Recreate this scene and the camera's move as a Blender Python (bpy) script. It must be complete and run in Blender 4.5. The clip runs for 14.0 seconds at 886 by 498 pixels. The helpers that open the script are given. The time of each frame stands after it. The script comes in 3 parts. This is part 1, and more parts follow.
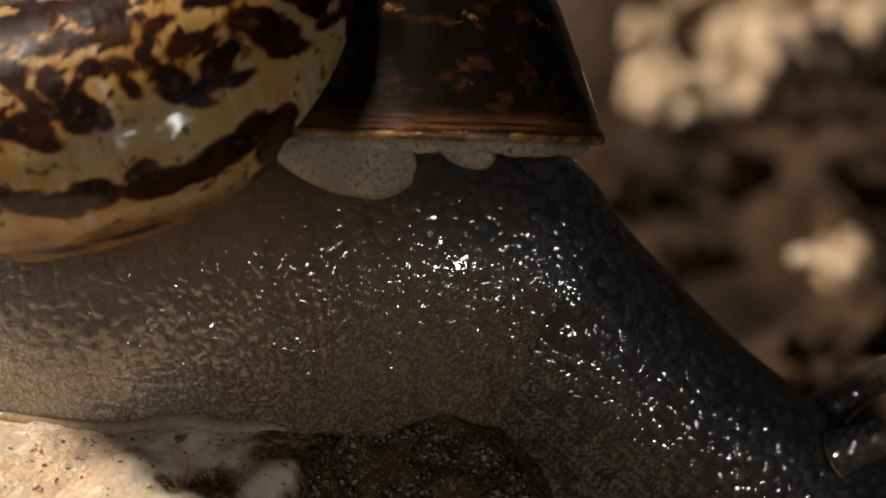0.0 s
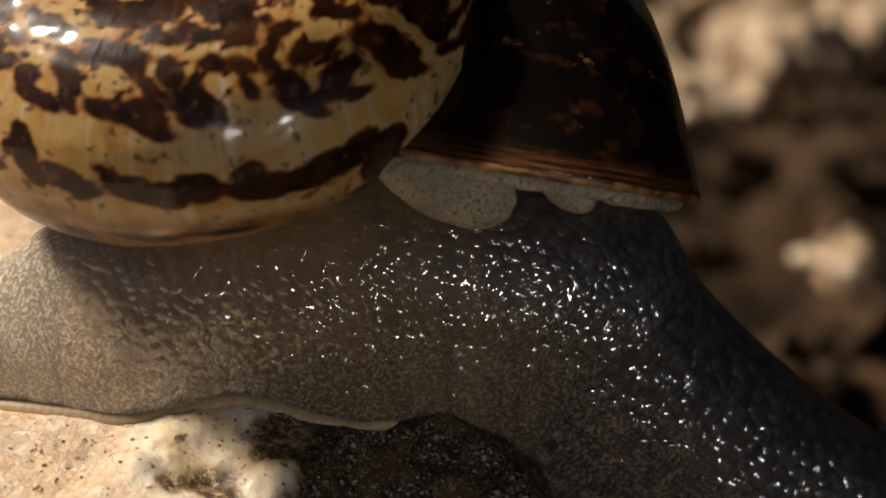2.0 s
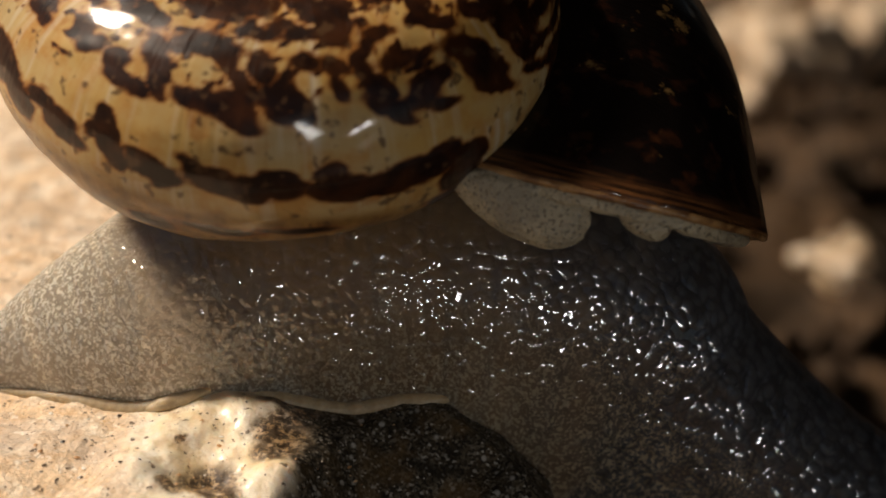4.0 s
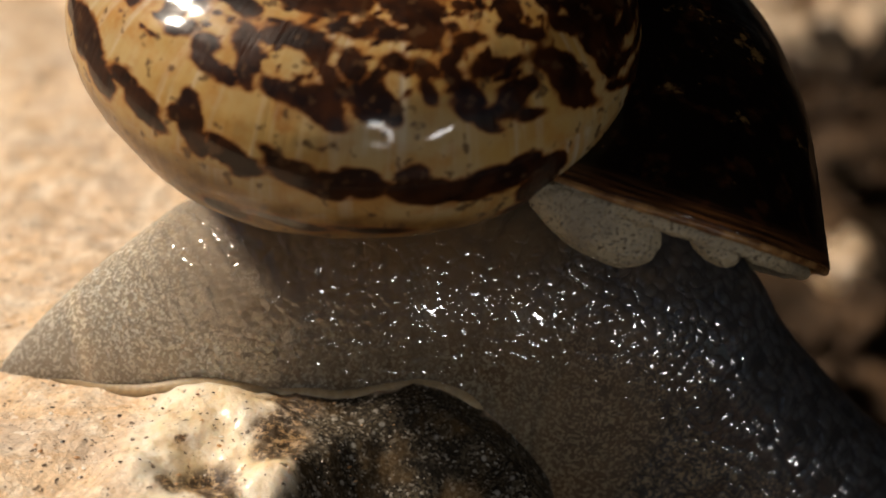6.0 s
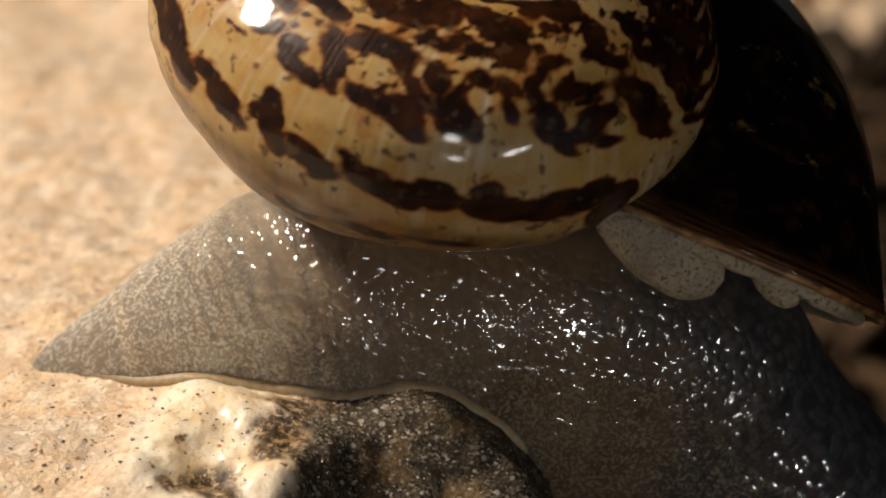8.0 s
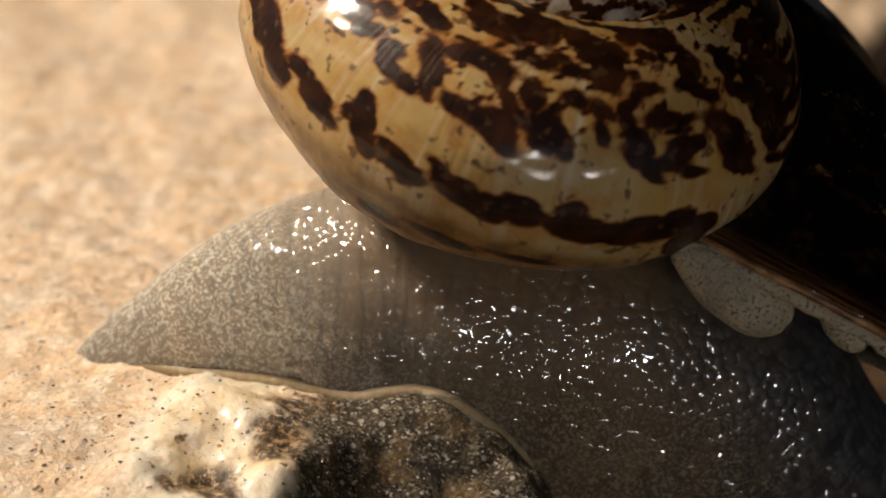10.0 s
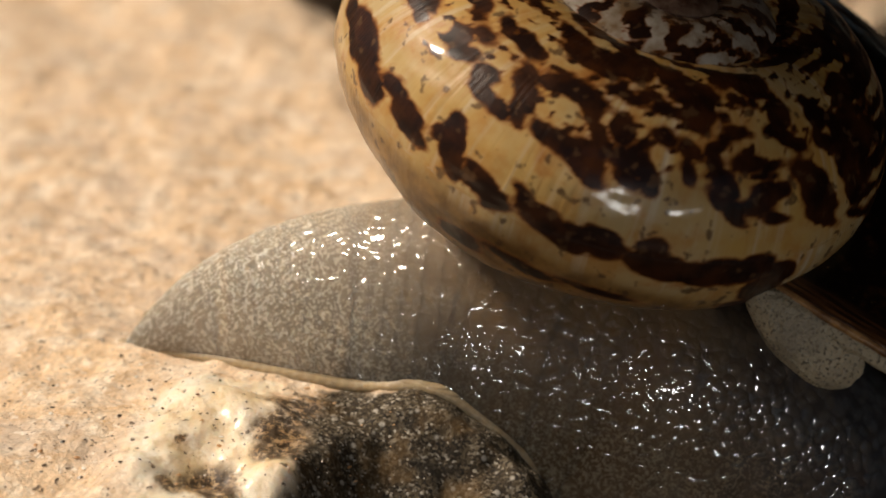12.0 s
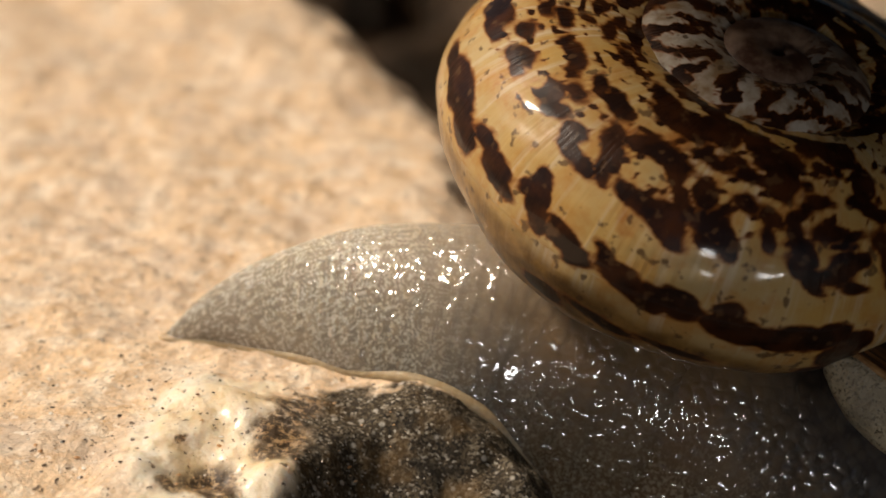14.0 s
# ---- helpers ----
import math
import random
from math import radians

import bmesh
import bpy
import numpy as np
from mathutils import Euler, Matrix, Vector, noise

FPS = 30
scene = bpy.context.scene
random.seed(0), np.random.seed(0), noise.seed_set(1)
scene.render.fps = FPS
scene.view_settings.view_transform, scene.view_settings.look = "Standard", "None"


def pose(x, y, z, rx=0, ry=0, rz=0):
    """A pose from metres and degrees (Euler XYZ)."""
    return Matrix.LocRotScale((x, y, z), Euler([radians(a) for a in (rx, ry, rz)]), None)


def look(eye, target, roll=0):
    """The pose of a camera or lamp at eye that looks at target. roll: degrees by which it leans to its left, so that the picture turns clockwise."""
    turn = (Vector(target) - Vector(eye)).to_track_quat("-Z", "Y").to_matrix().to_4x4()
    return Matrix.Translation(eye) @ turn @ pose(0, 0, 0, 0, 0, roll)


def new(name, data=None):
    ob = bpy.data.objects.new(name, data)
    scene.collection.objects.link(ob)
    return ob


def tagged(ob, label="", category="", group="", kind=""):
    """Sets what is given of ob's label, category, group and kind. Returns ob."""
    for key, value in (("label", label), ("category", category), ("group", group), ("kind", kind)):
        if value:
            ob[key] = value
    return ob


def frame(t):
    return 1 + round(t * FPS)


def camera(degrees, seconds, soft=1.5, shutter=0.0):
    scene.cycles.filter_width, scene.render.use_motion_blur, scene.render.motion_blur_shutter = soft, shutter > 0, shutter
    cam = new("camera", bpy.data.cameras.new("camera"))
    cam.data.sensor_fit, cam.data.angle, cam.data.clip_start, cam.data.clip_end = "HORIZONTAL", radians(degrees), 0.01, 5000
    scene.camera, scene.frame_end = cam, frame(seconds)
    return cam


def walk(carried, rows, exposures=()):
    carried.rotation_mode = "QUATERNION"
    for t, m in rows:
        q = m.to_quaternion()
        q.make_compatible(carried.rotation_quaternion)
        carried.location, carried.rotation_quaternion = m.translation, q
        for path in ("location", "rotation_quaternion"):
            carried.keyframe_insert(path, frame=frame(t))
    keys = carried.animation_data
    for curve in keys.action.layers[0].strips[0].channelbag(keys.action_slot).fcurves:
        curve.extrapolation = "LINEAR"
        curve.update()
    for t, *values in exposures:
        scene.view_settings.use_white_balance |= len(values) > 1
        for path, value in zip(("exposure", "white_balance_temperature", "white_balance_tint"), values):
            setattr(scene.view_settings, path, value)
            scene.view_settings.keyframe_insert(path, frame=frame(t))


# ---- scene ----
# ---------------------------------------------------------------- camera
PITCH = radians(24)
DIST = 0.102                      # from the eye to the middle of the scene
U = DIST * math.tan(radians(10)) / 784    # working unit: about 0.023 mm
FOC = DIST / U
EYE = Vector((0, -DIST * math.cos(PITCH), DIST * math.sin(PITCH)))
CAM = look(EYE, (0, 0, 0))
cam = camera(20, 14.0, soft=1.7)
walk(cam, [(0, CAM), (14.0, CAM)])
cam.data.dof.use_dof = True
cam.data.dof.focus_distance = DIST + 470 * U
cam.data.dof.aperture_fstop = 46.0


def on_plane(x, y, depth):
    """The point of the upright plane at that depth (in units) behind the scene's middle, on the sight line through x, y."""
    way = CAM.to_3x3() @ Vector(((x - 784) / FOC, (441 - y) / FOC, -1))
    return EYE + way * ((depth * U - EYE.y) / way.y)


# ---------------------------------------------------------------- light
SUN_WAY = Vector((-0.64, 0.16, 0.74)).normalized()
world = bpy.data.worlds.new("sky")
scene.world = world
world.use_nodes = True
wn = world.node_tree.nodes
sky = wn.new("ShaderNodeTexSky")
sky.sky_type, sky.sun_disc = "NISHITA", False
sky.sun_elevation = math.asin(SUN_WAY.z)
sky.sun_rotation = math.atan2(SUN_WAY.x, SUN_WAY.y)
world.node_tree.links.new(sky.outputs[0], wn["Background"].inputs[0])
wn["Background"].inputs[1].default_value = 0.008

sun = new("sun", bpy.data.lights.new("sun", "SUN"))
sun.data.energy, sun.data.angle, sun.data.color = 4.1, radians(10), (1.0, 0.86, 0.70)
sun.matrix_world = look(SUN_WAY, (0, 0, 0))

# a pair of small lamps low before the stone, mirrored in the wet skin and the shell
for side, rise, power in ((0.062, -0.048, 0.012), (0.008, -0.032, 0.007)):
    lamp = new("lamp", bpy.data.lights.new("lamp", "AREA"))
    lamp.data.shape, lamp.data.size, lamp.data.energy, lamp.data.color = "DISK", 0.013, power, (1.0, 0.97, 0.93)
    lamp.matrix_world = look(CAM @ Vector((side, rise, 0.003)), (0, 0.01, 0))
scene.view_settings.exposure = 0.6


# ---------------------------------------------------------------- materials
class Mat:
    """A node material with short ways to add nodes."""

    def __init__(self, name):
        self.m = bpy.data.materials.new(name)
        self.m.use_nodes = True
        self.t = self.m.node_tree
        self.p = self.t.nodes["Principled BSDF"]

    def n(self, kind, **kw):
        nd = self.t.nodes.new("ShaderNode" + kind)
        for k, v in kw.items():
            if k in nd.inputs:
                self.put(nd.inputs[k], v)
            else:
                setattr(nd, k, v)
        return nd

    def put(self, sock, v):
        if isinstance(v, bpy.types.NodeSocket):
            self.t.links.new(v, sock)
        else:
            sock.default_value = v

    def set(self, **kw):
        for k, v in kw.items():
            self.put(self.p.inputs[k.replace("_", " ")], v)

    def noise(self, vec, scale, detail=4, rough=0.6, dist=0.0):
        nd = self.n("TexNoise", Vector=vec, Scale=scale, Detail=detail, Roughness=rough, Distortion=dist)
        return nd.outputs[0]

    def ramp(self, fac, *stops):
        nd = self.n("ValToRGB", Fac=fac)
        el = nd.color_ramp.elements
        while len(el) < len(stops):
            el.new(0.5)
        for e, (pos, col) in zip(el, stops):
            e.position = pos
            e.color = (col, col, col, 1) if isinstance(col, (int, float)) else (*col, 1)
        return nd.outputs[0]

    def mix(self, fac, a, b, mode="MIX"):
        nd = self.n("MixRGB", blend_type=mode)
        self.put(nd.inputs[0], fac)
        for s, v in ((nd.inputs[1], a), (nd.inputs[2], b)):
            self.put(s, v if isinstance(v, bpy.types.NodeSocket) else (*v, 1))
        return nd.outputs[0]

    def math(self, op, a, b=0.0, c=0.0, clamp=False):
        nd = self.n("Math", operation=op, use_clamp=clamp)
        for s, v in zip(nd.inputs, (a, b, c)):
            self.put(s, v)
        return nd.outputs[0]

    def attr(self, name, out="Fac"):
        return self.n("Attribute", attribute_name=name).outputs[out]

    def bump(self, height, dist, strength=1.0, normal=None):
        nd = self.n("Bump", Height=height, Distance=dist, Strength=strength)
        if normal:
            self.put(nd.inputs["Normal"], normal)
        return nd.outputs[0]


def stone_material(name, light, mid, dark, coat=0.25, pale=(0.88, 0.79, 0.68)):
    """Weathered granite: pale grains, rusty stains, dark mica, a white quartz vein and a dark band where told."""
    m = Mat(name)
    co = m.n("TexCoord").outputs["Object"]
    big = m.noise(co, 130, 5, 0.6)
    fine = m.noise(co, 3200, 5, 0.7)
    grain = m.n("TexVoronoi", Vector=co, Scale=4800.0, Randomness=1.0).outputs["Color"]
    gval = m.n("SeparateColor", Color=grain).outputs[0]
    col = m.mix(m.ramp(big, (0.36, 0.0), (0.64, 1.0)), light, mid)
    col = m.mix(m.ramp(m.noise(co, 520, 6, 0.7), (0.48, 0.0), (0.62, 0.85)), col, pale)
    col = m.mix(m.ramp(fine, (0.60, 0.0), (0.74, 0.5)), col, dark)
    col = m.mix(m.ramp(gval, (0.0, 0.42), (0.8, 0.0)), col, (0.30, 0.24, 0.19))
    m.col, m.co, m.big, m.fine, m.gval = col, co, big, fine, gval
    h = m.math("ADD", m.math("MULTIPLY", fine, 0.5), m.math("MULTIPLY", gval, 0.25))
    h = m.math("ADD", h, m.noise(co, 500, 4))
    m.set(Roughness=m.ramp(fine, (0.3, 0.75), (0.7, 0.35)), Normal=m.bump(h, 0.00035, 0.8), Coat_Weight=coat, Coat_Roughness=0.12)
    return m


STONE = stone_material("pale_granite", (0.79, 0.56, 0.34), (0.73, 0.54, 0.36), (0.30, 0.18, 0.09), pale=(0.87, 0.74, 0.58))
quartz, darkband = STONE.attr("quartz"), STONE.attr("mica")
speck = STONE.ramp(STONE.noise(STONE.co, 2400, 5, 0.8), (0.42, 0.0), (0.51, 1.0))
ochre = STONE.mix(STONE.ramp(STONE.noise(STONE.co, 760, 5, 0.7), (0.50, 0.0), (0.64, 0.55)), STONE.col, (0.48, 0.28, 0.12))
greyish = STONE.mix(STONE.ramp(STONE.noise(STONE.co, 240, 5, 0.7), (0.50, 0.0), (0.66, 0.55)), ochre, (0.52, 0.42, 0.34))
milky = STONE.mix(STONE.ramp(STONE.noise(STONE.co, 330, 5, 0.65), (0.40, 0.0), (0.62, 1.0)), (0.74, 0.68, 0.57), (0.66, 0.51, 0.31))
milky = STONE.mix(STONE.ramp(STONE.noise(STONE.co, 950, 4, 0.7), (0.56, 0.0), (0.70, 0.6)), milky, (0.42, 0.27, 0.12))
c = STONE.mix(quartz, greyish, milky)
rust = STONE.attr("rust")
c = STONE.mix(STONE.math("MULTIPLY", rust, STONE.ramp(STONE.noise(STONE.co, 420, 4, 0.7), (0.36, 0.3), (0.56, 0.8))), c, (0.34, 0.18, 0.05))
c = STONE.mix(STONE.math("MULTIPLY", rust, speck), c, (0.050, 0.030, 0.015))
# the broken face: black mica, brown and grey grains, a few white crystals
grains = STONE.n("TexVoronoi", Vector=STONE.co, Scale=8200.0, Randomness=1.0).outputs["Color"]
gr = STONE.n("SeparateColor", Color=grains)
dk = STONE.ramp(gr.outputs[0], (0.0, (0.014, 0.011, 0.008)), (0.40, (0.042, 0.030, 0.017)), (0.72, (0.095, 0.074, 0.046)), (0.92, (0.17, 0.145, 0.11)), (1.0, (0.40, 0.37, 0.32)))
dk = STONE.mix(STONE.ramp(STONE.noise(STONE.co, 620, 5, 0.7), (0.50, 0.0), (0.62, 0.75)), dk, (0.010, 0.007, 0.004))
crystal = STONE.n("TexVoronoi", Vector=STONE.co, Scale=2100.0, Randomness=1.0)
few = STONE.math("GREATER_THAN", STONE.n("SeparateColor", Color=crystal.outputs["Color"]).outputs[1], 0.86)
dk = STONE.mix(STONE.math("MULTIPLY", few, STONE.ramp(crystal.outputs["Distance"], (0.22, 0.8), (0.38, 0.0))), dk, (0.45, 0.42, 0.37))
dk = STONE.mix(STONE.ramp(STONE.noise(STONE.co, 380, 4), (0.50, 0.0), (0.64, 0.55)), dk, (0.13, 0.075, 0.025))
c = STONE.mix(STONE.math("MULTIPLY", STONE.ramp(STONE.noise(STONE.co, 1500, 4, 0.7), (0.58, 0.0), (0.66, 0.7)), STONE.math("SUBTRACT", 1.0, quartz)), c, (0.89, 0.80, 0.68))
c = STONE.mix(STONE.ramp(STONE.noise(STONE.co, 2100, 3, 0.6), (0.635, 0.0), (0.67, 0.9)), c, (0.09, 0.055, 0.030))
c = STONE.mix(darkband, c, dk)
STONE.set(Base_Color=c, Subsurface_Weight=STONE.math("MULTIPLY", quartz, 0.5), Subsurface_Radius=(1.0, 0.75, 0.5), Subsurface_Scale=0.001, Roughness=STONE.mix(quartz, STONE.ramp(STONE.fine, (0.3, 0.75), (0.7, 0.35)), (0.4, 0.4, 0.4)), Coat_Weight=STONE.math("MULTIPLY", STONE.math("MULTIPLY_ADD", quartz, -0.05, 0.25), STONE.math("SUBTRACT", 1.0, darkband)), Coat_Roughness=0.08,
          Specular_IOR_Level=STONE.math("MULTIPLY_ADD", darkband, -0.35, 0.5))
sh = STONE.math("ADD", STONE.math("MULTIPLY", STONE.fine, 0.7), STONE.math("MULTIPLY", STONE.noise(STONE.co, 900, 4), 0.25))
STONE.set(Normal=STONE.bump(sh, 0.0003, STONE.math("SUBTRACT", 0.9, STONE.math("MULTIPLY", quartz, 0.35))))

# brown rock, darkened: shade over the ground is partly in this colour
GROUND = stone_material("brown_rock_and_shade", (0.045, 0.024, 0.010), (0.016, 0.009, 0.004), (0.015, 0.008, 0.005), 0.0, (0.19, 0.118, 0.06))
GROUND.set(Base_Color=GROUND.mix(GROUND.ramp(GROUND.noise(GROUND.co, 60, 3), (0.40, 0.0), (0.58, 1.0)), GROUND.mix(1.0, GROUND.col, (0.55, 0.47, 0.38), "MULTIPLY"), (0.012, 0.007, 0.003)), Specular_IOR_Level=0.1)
PEBBLE = stone_material("pale_pebble", (0.70, 0.52, 0.33), (0.54, 0.36, 0.19), (0.08, 0.045, 0.02), 0.0, (0.84, 0.75, 0.63))
PEBBLE.set(Base_Color=PEBBLE.col)

MICA = Mat("dark_mica")
MICA.set(Base_Color=MICA.mix(MICA.n("NewGeometry").outputs["Random Per Island"], (0.03, 0.02, 0.012), (0.13, 0.085, 0.05)), Roughness=0.4)
CRUMB = Mat("rusty_feldspar")
CRUMB.set(Base_Color=CRUMB.mix(CRUMB.n("NewGeometry").outputs["Random Per Island"], (0.38, 0.17, 0.05), (0.62, 0.40, 0.20)), Roughness=0.5)
CLEAR = Mat("clear_quartz")
CLEAR.set(Base_Color=(0.75, 0.70, 0.62, 1), Roughness=0.12, Coat_Weight=1.0, Coat_Roughness=0.05)

# the shell: cream with brown pigment stored on the mesh
SHELL = Mat("marbled_shell")
co = SHELL.n("TexCoord").outputs["UV"]
pig, old = SHELL.attr("pigment"), SHELL.attr("dark_age")
obj = SHELL.n("TexCoord").outputs["Object"]
mott = SHELL.noise(obj, 700, 4)
cream = SHELL.mix(SHELL.ramp(SHELL.noise(obj, 190, 4), (0.35, 0.0), (0.65, 1.0)), (0.38, 0.225, 0.055), (0.37, 0.27, 0.13))
cream = SHELL.mix(SHELL.ramp(mott, (0.46, 0.0), (0.68, 0.75)), cream, (0.33, 0.155, 0.035))
cream = SHELL.mix(SHELL.ramp(SHELL.noise(obj, 330, 4, 0.6), (0.60, 0.0), (0.68, 0.75)), cream, (0.27, 0.10, 0.018))
streak = SHELL.noise(SHELL.n("Mapping", Vector=co, Scale=(120.0, 2.5, 1.0)).outputs[0], 1.0, 4, 0.6)
cream = SHELL.mix(SHELL.ramp(streak, (0.54, 0.0), (0.72, 0.6)), cream, (0.50, 0.44, 0.34))
cream = SHELL.mix(SHELL.ramp(streak, (0.30, 0.6), (0.44, 0.0)), cream, (0.30, 0.15, 0.035))
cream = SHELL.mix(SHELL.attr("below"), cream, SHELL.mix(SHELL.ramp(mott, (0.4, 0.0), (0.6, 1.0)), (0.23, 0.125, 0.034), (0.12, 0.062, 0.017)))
cream = SHELL.mix(SHELL.attr("early"), cream, SHELL.mix(SHELL.ramp(mott, (0.4, 0.0), (0.62, 1.0)), (0.34, 0.30, 0.25), (0.18, 0.115, 0.06)))
brown = SHELL.mix(SHELL.ramp(pig, (0.46, 0.0), (0.62, 1.0)), (0.20, 0.065, 0.012), SHELL.mix(SHELL.ramp(mott, (0.42, 0.0), (0.66, 1.0)), (0.010, 0.0035, 0.002), (0.036, 0.011, 0.003)))
edge = SHELL.ramp(pig, (0.39, 0.0), (0.55, 1.0))
col = SHELL.mix(edge, cream, brown)
freck = SHELL.ramp(SHELL.noise(obj, 1500, 2, 0.5), (0.61, 0.0), (0.67, 0.8))
col = SHELL.mix(freck, col, (0.07, 0.035, 0.015))
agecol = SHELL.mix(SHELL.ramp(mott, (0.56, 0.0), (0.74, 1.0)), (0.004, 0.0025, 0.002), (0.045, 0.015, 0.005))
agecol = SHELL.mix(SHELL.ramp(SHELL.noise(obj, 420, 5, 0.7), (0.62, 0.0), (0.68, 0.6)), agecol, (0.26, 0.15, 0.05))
away = SHELL.attr("lip_way")
strand = SHELL.noise(SHELL.n("CombineXYZ", X=SHELL.math("MULTIPLY", away, 0.16), Y=SHELL.math("MULTIPLY", SHELL.n("SeparateXYZ", Vector=obj).outputs[0], 260.0)).outputs[0], 1.0, 4, 0.6)
rimcol = SHELL.mix(SHELL.ramp(strand, (0.42, 0.0), (0.62, 1.0)), (0.014, 0.006, 0.003), (0.13, 0.052, 0.017))
nearlip = SHELL.ramp(SHELL.math("MULTIPLY", away, 0.01), (0.10, 1.0), (0.45, 0.0))
agecol = SHELL.mix(nearlip, agecol, rimcol)
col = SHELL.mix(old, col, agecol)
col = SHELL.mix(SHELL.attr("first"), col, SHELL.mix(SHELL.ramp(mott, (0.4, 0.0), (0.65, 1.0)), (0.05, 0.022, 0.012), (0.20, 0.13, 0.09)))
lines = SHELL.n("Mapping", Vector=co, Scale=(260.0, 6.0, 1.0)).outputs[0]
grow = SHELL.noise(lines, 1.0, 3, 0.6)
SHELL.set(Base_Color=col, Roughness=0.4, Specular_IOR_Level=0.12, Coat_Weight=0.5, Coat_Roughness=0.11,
          Normal=SHELL.bump(grow, 0.00007, 0.6))

LIP = Mat("brown_lip")
obj = LIP.n("TexCoord").outputs["Object"]
LIP.set(Base_Color=LIP.mix(LIP.ramp(LIP.noise(obj, 900, 4), (0.4, 0.0), (0.6, 1.0)), (0.10, 0.04, 0.012), (0.32, 0.17, 0.06)),
        Roughness=0.35, Normal=LIP.bump(LIP.noise(obj, 2500), 0.0001))

FLESH = Mat("pale_mantle")
obj = FLESH.n("TexCoord").outputs["Object"]
folds = FLESH.noise(obj, 420, 5, 0.65)
FLESH.set(Subsurface_Weight=0.4, Subsurface_Radius=(1.0, 0.8, 0.55), Subsurface_Scale=0.0006, Base_Color=FLESH.mix(FLESH.ramp(folds, (0.46, 0.0), (0.64, 0.7)), FLESH.mix(FLESH.ramp(FLESH.noise(obj, 6200, 3), (0.54, 0.0), (0.63, 1.0)), (0.37, 0.305, 0.20), (0.07, 0.05, 0.028)), (0.20, 0.165, 0.115)),
          Roughness=0.45, Normal=FLESH.bump(FLESH.noise(obj, 3500, 3), 0.0002))

# the wet skin: grey, speckled with pale grains towards the sole and the tail, nearly black on the head
SKIN = Mat("wet_snail_skin")
rest = SKIN.attr("rest", "Vector")
warp = SKIN.n("VectorMath", operation="ADD")
wv = SKIN.n("TexNoise", Vector=rest, Scale=900.0, Detail=2.0).outputs["Color"]
wsc = SKIN.n("VectorMath", operation="SCALE", Scale=0.0005)
SKIN.put(wsc.inputs[0], wv)
SKIN.put(warp.inputs[0], rest)
SKIN.put(warp.inputs[1], wsc.outputs[0])
warp = warp.outputs[0]
cell = SKIN.n("TexVoronoi", Vector=warp, Scale=1850.0, feature="SMOOTH_F1", Smoothness=0.35).outputs["Distance"]
sp = SKIN.noise(warp, 5600, 4, 0.65)
fore, low = SKIN.attr("fore"), SKIN.attr("low")
blot = SKIN.noise(rest, 260, 4)
base = SKIN.mix(SKIN.ramp(blot, (0.35, 0.0), (0.65, 1.0)), (0.105, 0.064, 0.032), (0.16, 0.113, 0.069))
# glow of light through the flesh below the shell, painted as a warmer colour
base = SKIN.mix(SKIN.math("MULTIPLY", SKIN.attr("upper_glow"), 0.85), base, (0.20, 0.122, 0.060))
# the tail's own paler skin, with some of its sunlight added to the colour
base = SKIN.mix(SKIN.attr("tail"), base, (0.25, 0.203, 0.150))
base = SKIN.mix(fore, base, (0.053, 0.052, 0.055))
speckle = SKIN.math("MULTIPLY", SKIN.ramp(sp, (0.50, 0.0), (0.56, 1.0)), low)
col = SKIN.mix(speckle, base, SKIN.mix(SKIN.attr("tail"), (0.27, 0.215, 0.14), (0.56, 0.49, 0.39)))
netc = SKIN.math("MULTIPLY", SKIN.ramp(cell, (0.35, 0.0), (0.7, 0.6)), fore)
col = SKIN.mix(netc, col, (0.012, 0.011, 0.011))
hill = SKIN.math("MAXIMUM", 0.0, SKIN.math("SUBTRACT", 0.45, SKIN.math("POWER", cell, 2.0)))
hill = SKIN.math("ADD", hill, SKIN.math("MULTIPLY", SKIN.noise(warp, 2600, 2), 0.12))
SKIN.set(Base_Color=col, Roughness=0.6, Subsurface_Weight=0.8, Subsurface_Radius=(1.0, 0.75, 0.5), Subsurface_Scale=0.0030, Specular_IOR_Level=0.1)
# the film of slime over it
wet = SKIN.mix(fore, (0.095, 0.095, 0.095), (0.14, 0.14, 0.14))
slime = SKIN.n("BsdfGlossy", Color=wet, Roughness=0.045, Normal=SKIN.bump(hill, 0.00021, 1.0))
both = SKIN.n("AddShader")
SKIN.put(both.inputs[0], SKIN.p.outputs[0])
SKIN.put(both.inputs[1], slime.outputs[0])
SKIN.put(SKIN.t.nodes["Material Output"].inputs[0], both.outputs[0])


# ---------------------------------------------------------------- building helpers
def mesh_of(name, verts, faces, material, smooth=True):
    me = bpy.data.meshes.new(name)
    me.from_pydata(verts, [], faces)
    me.materials.append(material)
    if smooth:
        me.polygons.foreach_set("use_smooth", [True] * len(me.polygons))
    return me


def grid_faces(rows, cols, wrap=False):
    r, c = np.meshgrid(np.arange(rows - 1), np.arange(cols if wrap else cols - 1), indexing="ij")
    d = (c + 1) % cols
    return np.stack([r * cols + c, r * cols + d, (r + 1) * cols + d, (r + 1) * cols + c], -1).reshape(-1, 4).tolist()


def put_attr(me, name, values, kind="FLOAT"):
    a = me.attributes.new(name, kind, "POINT")
    a.data.foreach_set("vector" if kind == "FLOAT_VECTOR" else "value", np.asarray(values, float).ravel())


def part(name, me, parent, label=""):
    ob = new(name, me)
    ob.parent = parent
    return tagged(ob, label)


